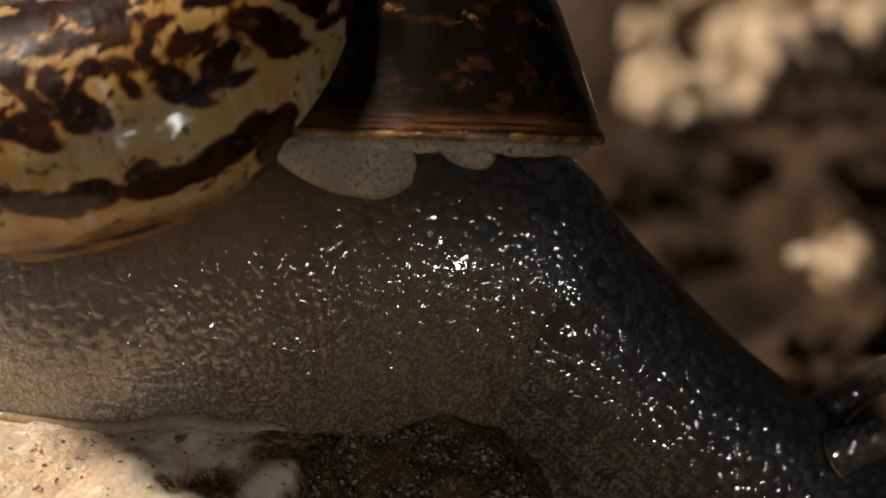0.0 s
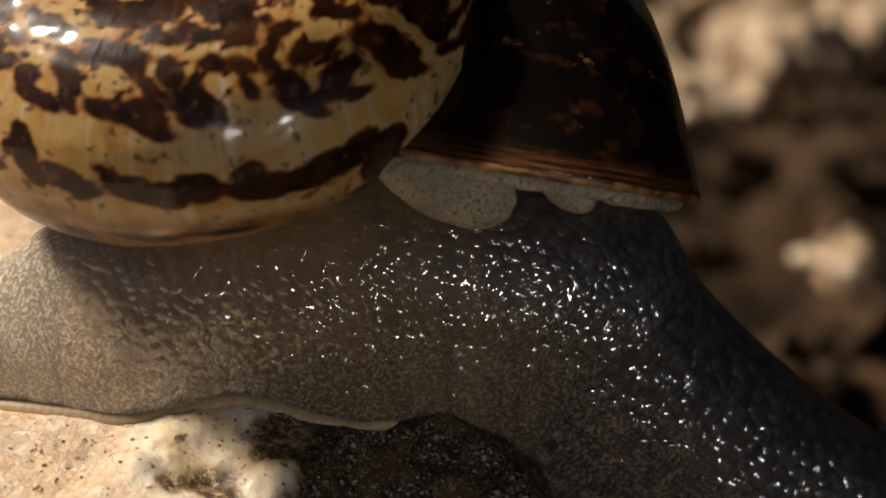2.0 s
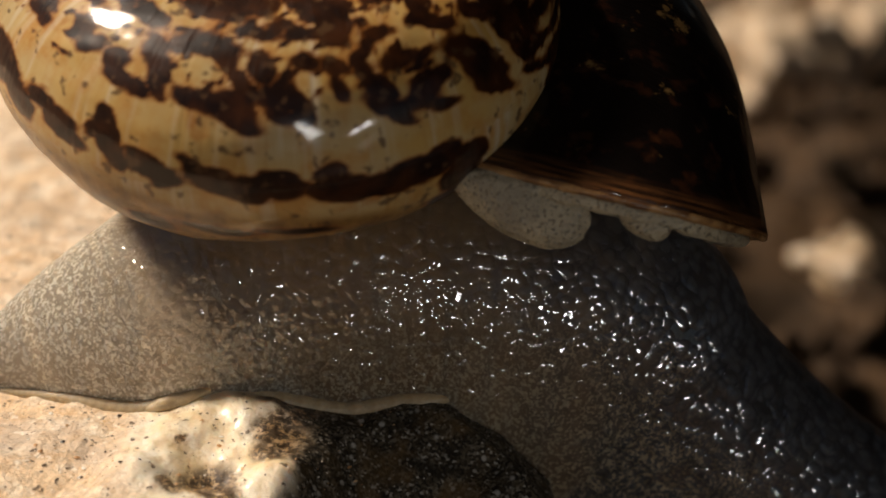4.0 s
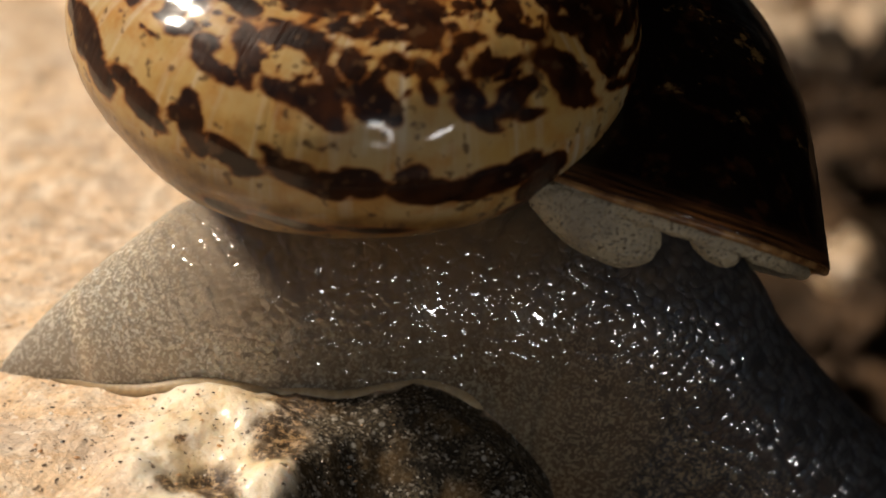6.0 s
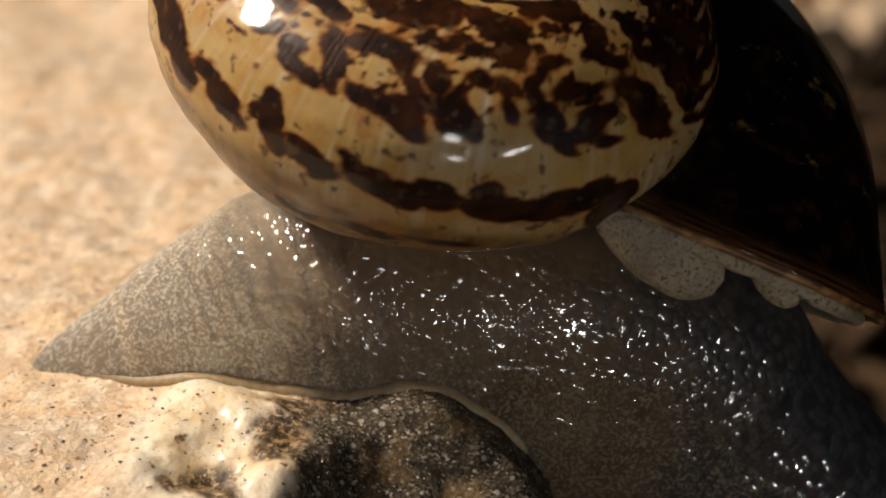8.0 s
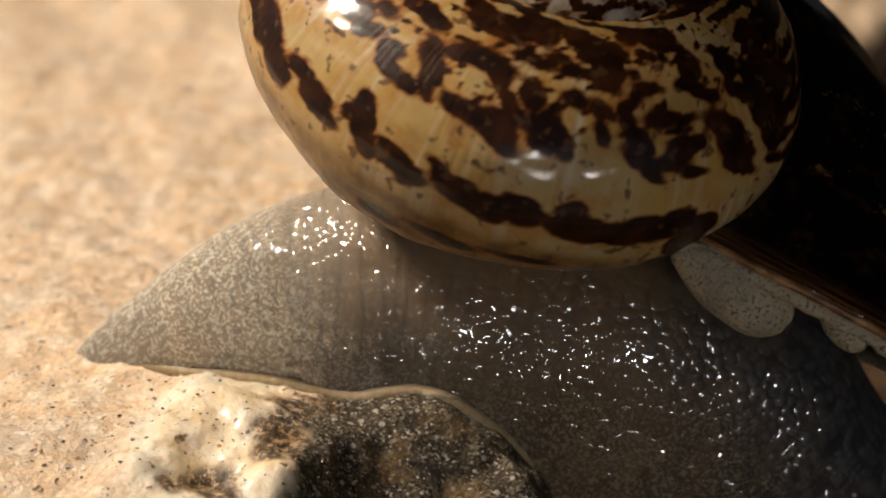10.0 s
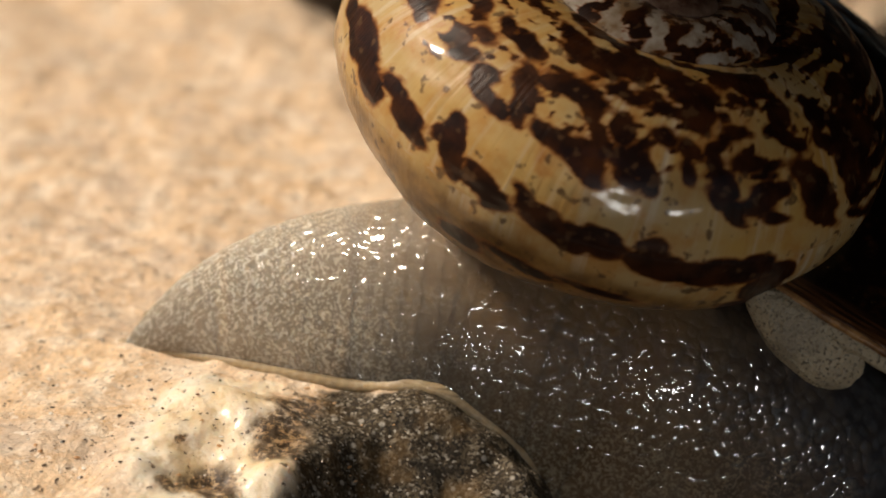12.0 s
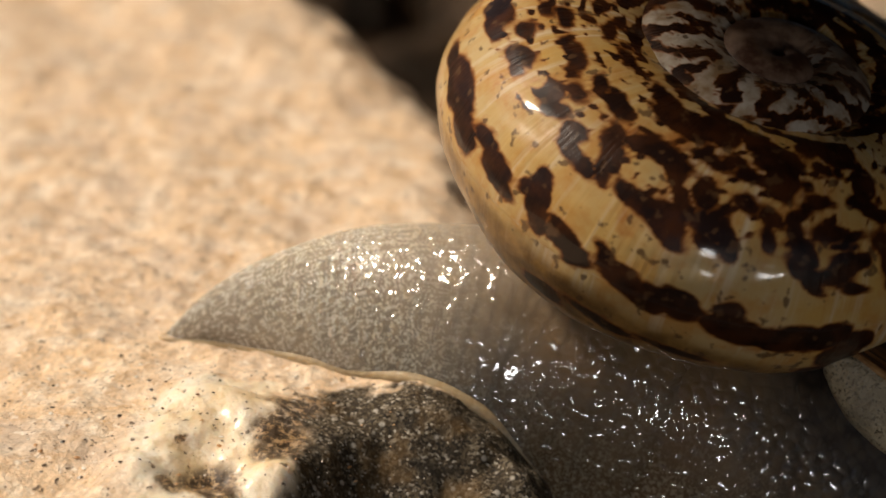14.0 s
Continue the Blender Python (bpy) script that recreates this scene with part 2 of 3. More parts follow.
def fbm(x, y, scale, octaves=5, seed=0.0):
    """Smooth noise over arrays, from sums of turned waves."""
    rng = np.random.default_rng(int(seed * 10) + 7)
    out, amp, f = np.zeros_like(x), 1.0, 1.0 / scale
    for _ in range(octaves):
        acc = np.zeros_like(x)
        for _ in range(7):
            a, b, ph = rng.uniform(0, 2 * np.pi), rng.uniform(0.6, 1.5), rng.uniform(0, 2 * np.pi)
            acc += np.sin((x * np.cos(a) + y * np.sin(a)) * f * b * 2 * np.pi + ph + 1.3 * np.sin((y * np.cos(a) - x * np.sin(a)) * f * 2 * np.pi * 0.7 + ph * 2))
        out += amp * acc / 3.7
        amp, f = amp * 0.5, f * 2.03
    return out


def smooth_step(x, a, b):
    t = np.clip((x - a) / (b - a), 0, 1)
    return t * t * (3 - 2 * t)


# ---------------------------------------------------------------- the stone and the ground
TOP = -530.0


def lump(x, y, cx, cy, rx, ry, h):
    return h * np.exp(-((x - cx) / rx) ** 2 - ((y - cy) / ry) ** 2)


def stone_height(x, y):
    """Height of the stone over the plan, in units: a flat top that rounds off to the right and breaks off before."""
    edge = np.interp(y, [-800, 200, 430, 800, 1320, 1835, 2481, 3028, 4200], [60, -10, -60, -45, -45, -85, -275, -505, -1020])
    d = x - edge + 26 * fbm(x, y, 500, 3, 1)
    right = np.where(d > 0, d * d / 330, 0)
    right = np.where(d > 260, 205 + (d - 260) * 4.0, right)
    front_y = np.interp(x, [-900, -620, -500, -400, -290, -190, -110, 0, 120, 300], [-1100, -540, -80, 110, 220, 330, 390, 410, 360, 200])
    f = front_y - y + 10 * fbm(x, y, 240, 3, 2)
    steep = np.interp(x, [-650, -450, -330, -150], [0.22, 0.38, 0.6, 1.2])
    front = np.where(f > 0, steep * (np.sqrt(f * f + 45 * 45) - 45), 0)
    h = TOP - right - front
    h += 14 * fbm(x, y, 620, 4, 3) + 2.5 * fbm(x, y, 130, 4, 4)
    # quartz knob: rounded lumps round a small pit
    h += lump(x, y, -520, 690, 220, 160, 18) + lump(x, y, -470, 400, 95, 80, 40) + lump(x, y, -590, 140, 75, 120, 46) + lump(x, y, -365, 345, 75, 70, 34)
    h += lump(x, y, -300, 140, 58, 70, 40) + lump(x, y, -520, 270, 60, 60, 26) + lump(x, y, -385, 235, 50, 50, 18) - lump(x, y, -438, 150, 45, 42, 26)
    h += 1.6 * fbm(x, y, 90, 3, 8) * lump(x, y, -440, 260, 190, 250, 1)
    h -= 0.05 * np.clip(-y + 300, 0, 900)
    return h


# rusty black stains: middle and half axes on the plan
STAINS = [(-318, 262, 52, 90), (-440, 140, 60, 50), (-300, 370, 56, 70), (-502, 246, 10, 10), (-255, 420, 46, 40), (-420, 95, 40, 40), (-520, 105, 26, 34)]


def build_stone():
    xs = np.concatenate([np.linspace(-3200, -1150, 60)[:-1], np.linspace(-1150, 520, 400), np.linspace(520, 1300, 40)[1:]])
    ys = np.concatenate([np.linspace(-900, -150, 60)[:-1], np.linspace(-150, 1300, 380)[:-1], np.linspace(1300, 4200, 140)])
    y, x = np.meshgrid(ys, xs, indexing="ij")
    z = np.maximum(stone_height(x, y), -2750)
    me = mesh_of("pale_stone", np.stack([x, y, z], -1).reshape(-1, 3) * U, grid_faces(len(ys), len(xs)), STONE.m)
    n1 = 24 * fbm(x, y, 120, 5, 6)
    q = smooth_step(1.12 - ((np.abs(x + 443 + n1) / 165) ** 2.4 + (np.abs(y - 240 + n1) / 255) ** 2.4) ** (1 / 2.4), 0.0, 0.22)
    front = smooth_step(505 - y + n1, 0, 36) * smooth_step(x + n1 * 0.6 - 0.16 * (y - 300), -294, -250)
    rust = np.zeros_like(x)
    for cx, cy, rx, ry in STAINS:
        rust = np.maximum(rust, smooth_step(1.25 - np.hypot((x - cx + n1 * 0.5) / rx, (y - cy + n1 * 0.5) / ry), 0, 0.6))
    put_attr(me, "quartz", q)
    put_attr(me, "mica", front)
    put_attr(me, "rust", np.clip(rust, 0, 1))
    return tagged(new("stone", me), "pale tan granite stone with a white quartz knob", "stone")


def build_ground():
    a = np.sinh(np.linspace(-7, 7, 260)) / np.sinh(7) * 120000
    y, x = np.meshgrid(a + 9000, a + 2500, indexing="ij")
    far = np.clip(np.hypot(x, y - 8000) / 12000, 0, 1)
    z = -2600 + (1 - far) * (190 * fbm(x, y, 1700, 4, 11))
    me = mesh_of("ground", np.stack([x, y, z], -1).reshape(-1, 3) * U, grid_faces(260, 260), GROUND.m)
    return tagged(new("ground", me), "rough brown rocky ground", "ground", kind="structure")


build_stone()
build_ground()


def build_grit():
    """Loose crumbs of dark mica, rusty feldspar and clear quartz, lying thinly over the stone."""
    rng = np.random.default_rng(77)
    count = 1500
    x, y = rng.uniform(-1250, -60, count), 120 + 1500 * rng.uniform(0, 1, count) ** 1.4
    keep = fbm(x, y, 300, 3, 71) > -0.25
    x, y = x[keep], y[keep]
    size = 1.6 + 4.2 * rng.uniform(0, 1, len(x)) ** 4
    z = stone_height(x, y)
    corner = np.array([(1, 0, 0), (0.3, 0.9, 0), (-0.8, 0.5, 0), (-0.7, -0.6, 0), (0.4, -0.9, 0), (0, 0, 1), (0, 0, -1)], float)
    around = [(k, (k + 1) % 5) for k in range(5)]
    tris = [(a, b, 5) for a, b in around] + [(b, a, 6) for a, b in around]
    verts, faces, kinds = [], [], []
    for i in range(len(x)):
        a = rng.uniform(0, 2 * np.pi)
        c = corner * rng.uniform(0.6, 1.3, (7, 1)) * np.array([1.3, 1.0, 0.55]) * size[i]
        verts += [((p[0] * np.cos(a) - p[1] * np.sin(a) + x[i]) * U, (p[0] * np.sin(a) + p[1] * np.cos(a) + y[i]) * U, (p[2] + z[i] + 0.2 * size[i]) * U) for p in c]
        faces += [tuple(7 * i + k for k in t) for t in tris]
        kinds += [int(rng.choice(3, p=[0.6, 0.25, 0.15]))] * 10
    me = mesh_of("grit", verts, faces, MICA.m, False)
    me.materials.append(CRUMB.m)
    me.materials.append(CLEAR.m)
    me.polygons.foreach_set("material_index", kinds)
    return tagged(new("grit", me), "dark, rusty and glassy grit strewn over the stone", "grit", kind="stuff")


build_grit()


def build_shade_slab():
    """Unseen rock slab, added overhead on the side far from the sun as shade."""
    corners = [(-1410, 2200), (5200, 2150), (5600, -2850), (6700, -2850), (6700, 3300), (-1200, 3250)]
    ring = []
    for (ax, az), (cx, cz) in zip(corners, corners[1:] + corners[:1]):
        for k in range(10):
            ring.append((ax + (cx - ax) * k / 10, az + (cz - az) * k / 10))
    ring = np.array(ring)
    ys = np.linspace(-2600, 9500, 46)
    y, i = np.meshgrid(ys, np.arange(len(ring)), indexing="ij")
    x, z = ring[i, 0], ring[i, 1]
    x = x + 70 * fbm(y, z + x * 0.3, 2400, 4, 51)
    z = z + np.where(z > -2000, 60 * fbm(x, y, 1800, 4, 52), 0)
    n = len(ring)
    faces = grid_faces(len(ys), n, True) + [list(range(n)), list(range((len(ys) - 1) * n, len(ys) * n))[::-1]]
    me = mesh_of("shade_slab", np.stack([x, y, z], -1).reshape(-1, 3) * U, faces, GROUND.m, False)
    return tagged(new("shade_slab", me), "unseen brown rock slab added to shade the right of the scene", "rock")


build_shade_slab()


def pebble(x, y, size, material, label, seed):
    """A loose stone lying on the ground on the sight line through x, y."""
    way = CAM.to_3x3() @ Vector(((x - 784) / FOC, (441 - y) / FOC, -1))
    at = EYE + way * ((-2570 * U - EYE.z) / way.z)
    far = (at - EYE).length / DIST
    r = size * far
    th, ph = np.meshgrid(np.linspace(0, np.pi, 28), np.linspace(0, 2 * np.pi, 41)[:-1], indexing="ij")
    n = np.stack([np.sin(th) * np.cos(ph), np.sin(th) * np.sin(ph), np.cos(th)], -1)
    bump = 1 + 0.55 * fbm(n[..., 0] * 100 + seed * 70, n[..., 1] * 100 + n[..., 2] * 80, 130, 4, seed)
    v = n * (bump * r)[..., None] * np.array([1.0, 0.8, 0.72])
    me = mesh_of("pebble", v.reshape(-1, 3) * U, grid_faces(28, 40, True), material)
    ob = tagged(new("pebble", me), label, "pebble", "pebbles on the ground")
    ob.location = at + Vector((0, 0, 0.4 * r * U))
    ob.rotation_euler = (0, 0, seed * 1.7)
    return ob


for k, (x, y, size) in enumerate([(1182, 200, 70), (1350, 160, 105), (1490, 500, 62), (1280, 40, 80), (1500, 90, 90), (1410, 40, 120), (1545, 20, 90), (1150, 90, 50)]):
    pebble(x, y, size, PEBBLE.m, "pale tan weathered pebble on the rocky ground", k + 1)
# dark pebbles set at the ground's shaded hollows, with that shade in their colour
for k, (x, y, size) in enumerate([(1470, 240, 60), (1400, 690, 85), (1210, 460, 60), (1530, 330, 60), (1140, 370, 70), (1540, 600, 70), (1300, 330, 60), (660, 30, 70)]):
    pebble(x, y, size, GROUND.m, "dark brown pebble carrying the shade of hollows in the rocky ground", k + 11)

# ---------------------------------------------------------------- the snail
snail = tagged(new("snail"), "crawling snail with marbled cream-brown shell and wet grey skin", "snail")

# shell coil: apex at APEX, axis AXIS_TILT from the sight line, growth per turn, drop of the whorls
AXIS_TILT, AXIS_TURN = 0.8851, 1.4838
SIZE, GROWTH, DROP, WIDE, TALL, PHASE, LEAN = 409.49, 1.8652, 0.8956, 0.8262, 0.7759, 1.4261, 0.0167
APEX = Vector((-20.7, 177.6, 145.6))
LAST_GROWTH, FALL, FALL_FROM, LAST_WIDE, LAST_TALL, LAST_IN = 1.8925, 0.2775, 0.3942, 0.9917, 0.7827, -0.049
FULL = 1.0487                      # roundness of the tube's section
INNER_GROWTH = 2.5                 # tighter first whorls
CALM = 0.45                        # turns before the lip from where growth changes
KEEL_AT = [0.05, 0.2, 0.25, 0.285, 0.34, 0.375, 0.43, 0.5, 0.56, 0.62, 0.75, 0.9]
KEEL_BY = [0, 10, 6, -16, -18, -2, 8, 10, 20, 24, 16, 0]
LIP_FROM, LIP_TO = np.array([217.0, -349.0]), np.array([803.8, -548.4])
ALONG = (LIP_TO - LIP_FROM) / np.linalg.norm(LIP_TO - LIP_FROM)
CUT = Vector((-ALONG[1], ALONG[0], 0))


def coil(s, phi):
    """A point of the shell: s turns back from the lip, phi round the tube."""
    g = np.where(s > CALM, SIZE * GROWTH ** (-s), SIZE * GROWTH ** (-CALM) * LAST_GROWTH ** (CALM - s))
    g = np.where(s > 1.15, SIZE * GROWTH ** (-1.15) * INNER_GROWTH ** (1.15 - s), g)
    m = np.clip((FALL_FROM - s) / (FALL_FROM + 0.25), 0, None) ** 2
    m1 = np.clip((CALM - s) / (CALM + 0.25), 0, None) ** 1.5
    r0, z0 = g * (1 + LAST_IN * m) * (1 - np.clip((s - 2.2) / 0.75, 0, 1) ** 2), -g * DROP - SIZE * FALL * m
    tip = np.sqrt(np.clip(1 - np.clip((s - 2.75) / 0.2, 0, 1) ** 2, 0, 1))
    a, b = tip * g * WIDE * (1 + (LAST_WIDE - 1) * m1), tip * g * TALL * (1 + (LAST_TALL - 1) * m1)
    c = np.sign(np.cos(phi)) * np.abs(np.cos(phi)) ** FULL
    w = np.sign(np.sin(phi)) * np.abs(np.sin(phi)) ** FULL
    th = PHASE + 2 * np.pi * s
    # the keel: a little flatter behind, fuller towards the lip
    low = np.degrees(np.arctan2(np.sin(phi), np.cos(phi)))
    keel = np.interp(s, KEEL_AT, KEEL_BY) * np.clip(1 - np.abs(low + 38) / 45, 0, 1) ** 0.7
    r = r0 + (a + keel) * c * np.cos(LEAN) - (b + keel) * w * np.sin(LEAN)
    z = z0 + (a + keel) * c * np.sin(LEAN) + (b + keel) * w * np.cos(LEAN)
    ax = np.array([np.sin(AXIS_TILT) * np.cos(AXIS_TURN), np.sin(AXIS_TILT) * np.sin(AXIS_TURN), np.cos(AXIS_TILT)])
    e1 = np.cross([0, 1, 0], ax)
    e1 /= np.linalg.norm(e1)
    e2 = np.cross(ax, e1)
    return (r * np.cos(th))[..., None] * e1 + (r * np.sin(th))[..., None] * e2 + z[..., None] * ax + np.array(APEX)


# brown blotches: turns back from the lip, degrees round the tube, half length in turns, half width in degrees, slant
BAND = [(0.283, 17, 0.0207, 4.0, 46), (0.305, 18, 0.0225, 7.4, -43), (0.332, 11, 0.0138, 6.4, -125), (0.351, 18, 0.0117, 3.8, -119), (0.368, 13, 0.0116, 6.0, -81),
        (0.377, 9, 0.0099, 3.1, -162), (0.400, 17, 0.0087, 8.4, -633), (0.394, 17, 0.0079, 2.8, 131), (0.406, 7, 0.0060, 4.9, -568), (0.423, 8, 0.0110, 5.7, -183),
        (0.434, 3, 0.0090, 4.6, -7), (0.450, 10, 0.0083, 3.5, -415), (0.462, 4, 0.0149, 5.8, -185), (0.479, 0, 0.0127, 6.7, -132), (0.493, 1, 0.0130, 7.2, -80)]
BAND_FRONT = [(0.520, 2, 0.0087, 7.1, 99), (0.527, -5, 0.0171, 7.3, -145), (0.549, -8, 0.0144, 6.0, -180), (0.568, -7, 0.0173, 6.9, -157), (0.584, -5, 0.0111, 7.1, 72),
              (0.597, -21, 0.0133, 8.9, -7), (0.604, -11, 0.0107, 6.3, -247), (0.599, -38, 0.0201, 5.8, -168), (0.418, -29, 0.0133, 5.4, -47), (0.456, -28, 0.0199, 4.0, -209),
              (0.501, -31, 0.0231, 2.8, -115)]
HOOK = [(0.425, 59, 0.0061, 3.4, -94), (0.436, 63, 0.0160, 3.2, 57), (0.454, 59, 0.0084, 4.4, -240), (0.462, 53, 0.0067, 4.5, -578), (0.472, 46, 0.0100, 4.5, -535),
        (0.440, 40, 0.0079, 3.4, -98), (0.453, 38, 0.0158, 4.1, -79), (0.469, 35, 0.0127, 6.3, -279), (0.477, 28, 0.0076, 2.6, -105), (0.446, 58, 0.0053, 2.5, -9)]
FLAMES = [(0.391, 67, 0.0140, 3.3, -175), (0.404, 67, 0.0063, 2.3, -76), (0.413, 54, 0.0100, 3.0, -559), (0.423, 48, 0.0053, 4.6, -676), (0.421, 41, 0.0072, 3.1, -577),
          (0.425, 37, 0.0040, 1.4, -125), (0.390, 48, 0.0082, 3.3, -75), (0.393, 41, 0.0077, 3.3, -169), (0.406, 39, 0.0104, 3.0, -162), (0.414, 37, 0.0051, 2.0, -8),
          (0.436, 77, 0.0160, 4.2, -20), (0.452, 76, 0.0079, 3.3, 10), (0.419, 77, 0.0125, 2.6, -124), (0.468, 72, 0.0051, 2.1, 13), (0.483, 65, 0.0077, 1.6, -2)]
ZIGZAG = [(0.472, 84, 0.0149, 7.0, -12), (0.481, 54, 0.0081, 5.2, -237), (0.485, 49, 0.0062, 3.4, -157), (0.504, 67, 0.0076, 4.0, -132), (0.518, 81, 0.0140, 9.0, 62),
          (0.527, 70, 0.0096, 10.1, -291), (0.533, 63, 0.0101, 4.2, -204), (0.500, 40, 0.0118, 5.4, -384), (0.487, 41, 0.0055, 3.2, -254), (0.495, 33, 0.0087, 3.7, -356),
          (0.508, 32, 0.0060, 4.7, -291), (0.498, 48, 0.0044, 2.6, -253)]
ARROWS = [(0.510, 54, 0.0098, 3.8, -114), (0.529, 50, 0.0100, 4.1, -269), (0.546, 53, 0.0103, 3.6, 287), (0.546, 46, 0.0065, 4.2, -305), (0.553, 38, 0.0107, 6.0, -410),
          (0.530, 40, 0.0058, 3.6, -504), (0.555, 29, 0.0122, 4.2, -376), (0.562, 22, 0.0086, 2.4, -367), (0.562, 61, 0.0128, 2.7, -81), (0.553, 67, 0.0052, 2.8, -261),
          (0.567, 77, 0.0100, 3.1, -218), (0.582, 75, 0.0048, 3.1, -179)]
CHEVRONS = [(0.571, 46, 0.0142, 4.2, -24), (0.585, 45, 0.0127, 2.8, 3), (0.583, 32, 0.0118, 5.9, 77), (0.576, 27, 0.0120, 3.9, -98), (0.593, 33, 0.0086, 4.7, -27),
            (0.589, 21, 0.0111, 2.7, -133), (0.604, 68, 0.0108, 8.9, 178), (0.605, 55, 0.0157, 4.5, -328), (0.590, 60, 0.0065, 2.8, -61), (0.616, 39, 0.0150, 5.5, -260),
            (0.625, 27, 0.0148, 10.3, -422), (0.628, 16, 0.0151, 4.7, -461), (0.639, 61, 0.0088, 6.7, -152), (0.637, 50, 0.0102, 4.4, -386), (0.643, 67, 0.0105, 5.1, -464)]
SUTURE = [(0.662, 46, 0.0147, 9.1, -65), (0.655, 34, 0.0107, 9.1, -378), (0.682, 32, 0.0208, 8.3, -278), (0.661, 22, 0.0106, 8.5, -572), (0.680, 17, 0.0097, 7.2, -391),
          (0.665, 8, 0.0109, 3.7, -141), (0.683, 45, 0.0153, 7.7, -299), (0.711, 32, 0.0164, 6.3, -171), (0.660, 55, 0.0132, 4.4, -225)]
CROWN = [(0.252, 40, 0.0247, 5.9, 206), (0.274, 40, 0.0147, 3.6, 103), (0.269, 62, 0.0105, 2.6, 73), (0.290, 53, 0.0091, 3.6, 67), (0.292, 59, 0.0055, 1.5, 105),
         (0.281, 69, 0.0144, 3.0, 72), (0.314, 48, 0.0114, 4.6, 146), (0.323, 44, 0.0065, 2.1, 177), (0.322, 68, 0.0142, 3.6, 78), (0.335, 68, 0.0124, 2.8, -123),
         (0.346, 63, 0.0076, 1.9, -73), (0.355, 51, 0.0084, 5.5, -82), (0.369, 48, 0.0094, 3.3, 185), (0.366, 59, 0.0105, 2.9, -49), (0.367, 69, 0.0101, 3.2, -217),
         (0.389, 69, 0.0089, 3.7, -108), (0.399, 69, 0.0048, 1.3, -96)]
CROWN_INNER = [(0.388, 46, 0.0080, 3.9, -117), (0.398, 41, 0.0082, 3.1, -352), (0.409, 40, 0.0064, 1.9, -132), (0.415, 49, 0.0121, 3.2, -446), (0.410, 58, 0.0102, 2.2, -144),
               (0.419, 50, 0.0070, 3.3, -390), (0.343, 88, 0.0181, 3.0, 1), (0.365, 89, 0.0120, 2.0, -24), (0.299, 86, 0.0152, 2.8, -83), (0.255, 84, 0.0127, 3.7, -66),
               (0.272, 99, 0.0181, 7.3, -276), (0.283, 78, 0.0070, 2.4, 189), (0.320, 91, 0.0062, 2.4, -5), (0.394, 88, 0.0111, 3.0, -186)]
SHOULDER = [(0.415, 85, 0.0265, 4.8, -131), (0.442, 83, 0.0178, 5.5, -49), (0.467, 90, 0.0207, 12.1, 76), (0.433, 61, 0.0110, 4.8, -18), (0.453, 61, 0.0168, 3.2, -100), (0.474, 68, 0.0156, 2.9, -33), (0.454, 75, 0.0104, 2.2, -54)]
SHOULDER_FRONT = [(0.503, 92, 0.0119, 11.1, 9), (0.529, 79, 0.0202, 8.3, -48), (0.559, 102, 0.0173, 17.5, 106), (0.587, 91, 0.0217, 12.9, -101), (0.509, 66, 0.0187, 2.9, -50), (0.492, 72, 0.0109, 2.5, -71), (0.559, 58, 0.0134, 2.7, 44), (0.540, 68, 0.0067, 5.7, -129)]
BLOTCHES = BAND + BAND_FRONT + HOOK + FLAMES + ZIGZAG + ARROWS + CHEVRONS + SUTURE + CROWN + CROWN_INNER + SHOULDER + SHOULDER_FRONT


def pigment(s, phi):
    """Strength of the brown: blotches in spiral rows, and on the other whorls the same kind by noise."""
    p = np.degrees(phi)
    p = np.where(p > 215, p - 360, p)
    u, v = s * 2600, p * 8.0
    ws, wp = 0.0012 * fbm(u, v, 85, 3, 21), 0.9 * fbm(u, v, 80, 3, 23)
    field = np.full(s.shape, -3.0)
    # towards the lip the blotches close up, with pale zigzag lines left between them
    swell = 1.20 - 0.08 * smooth_step(s, 0.47, 0.52) * smooth_step(p, 20, 28)
    for s0, p0, hs, hp, sl in BLOTCHES:
        ds = s + ws - s0
        d = np.hypot(ds / hs, (p + wp - p0 - sl * ds) / hp)
        field = np.maximum(field, np.where(d < 2.5, (swell - d) * np.clip(hp / 5, 0.6, 1.6), -3))
    # small spots between them on the shoulder
    spots = 1.1 * fbm(u * 0.9, v, 70, 4, 61) - 0.62 + 0.25 * smooth_step(s, 0.5, 0.62)
    field = np.maximum(field, np.clip(spots, -3, 0.6) * smooth_step(p, 30, 48) - 3 * (1 - smooth_step(p, 26, 40)))
    t = s * 2500
    n = fbm(t + 2.2 * v, v * 0.8, 330, 3, 22) + 0.5 * fbm(t, v, 110, 3, 24)
    other = np.where(p < 24, 0.55 - np.abs(p - 2 + 20 * np.clip(0.5 - s, 0, 0.3)) / 11 + 0.7 * n, n * 0.9 + 0.12)
    other = np.where(s > 0.95, fbm(s * 2000, p * 3.0, 210, 4, 28) * 0.8 - 0.1, other)
    other = np.where((p < -16) | ((p > 14) & (p < 24)), -1.0, other)
    bars = 0.5 * np.sin(2 * np.pi * (s * 13 + p / 110)) + 0.8 * fbm(s * 2000, p * 3.0, 90, 5, 29)
    other = np.where(s > 0.95, np.where(s > 1.12, bars, other + 0.3), other)
    other = np.where((s > 0.64) & (s < 0.95) & (p < 70), 0.45 + 0.5 * n, other)
    win = smooth_step(s, 0.235, 0.255) * smooth_step(0.685 - s, 0, 0.03) * smooth_step(98 - p, 0, 6)
    field = field * win + np.clip(other, -2, 1.2) * (1 - win)
    field = field + 0.07 * fbm(u, v, 30, 3, 26)
    return 0.5 + 0.5 * np.clip(field * 1.1, -1, 1)


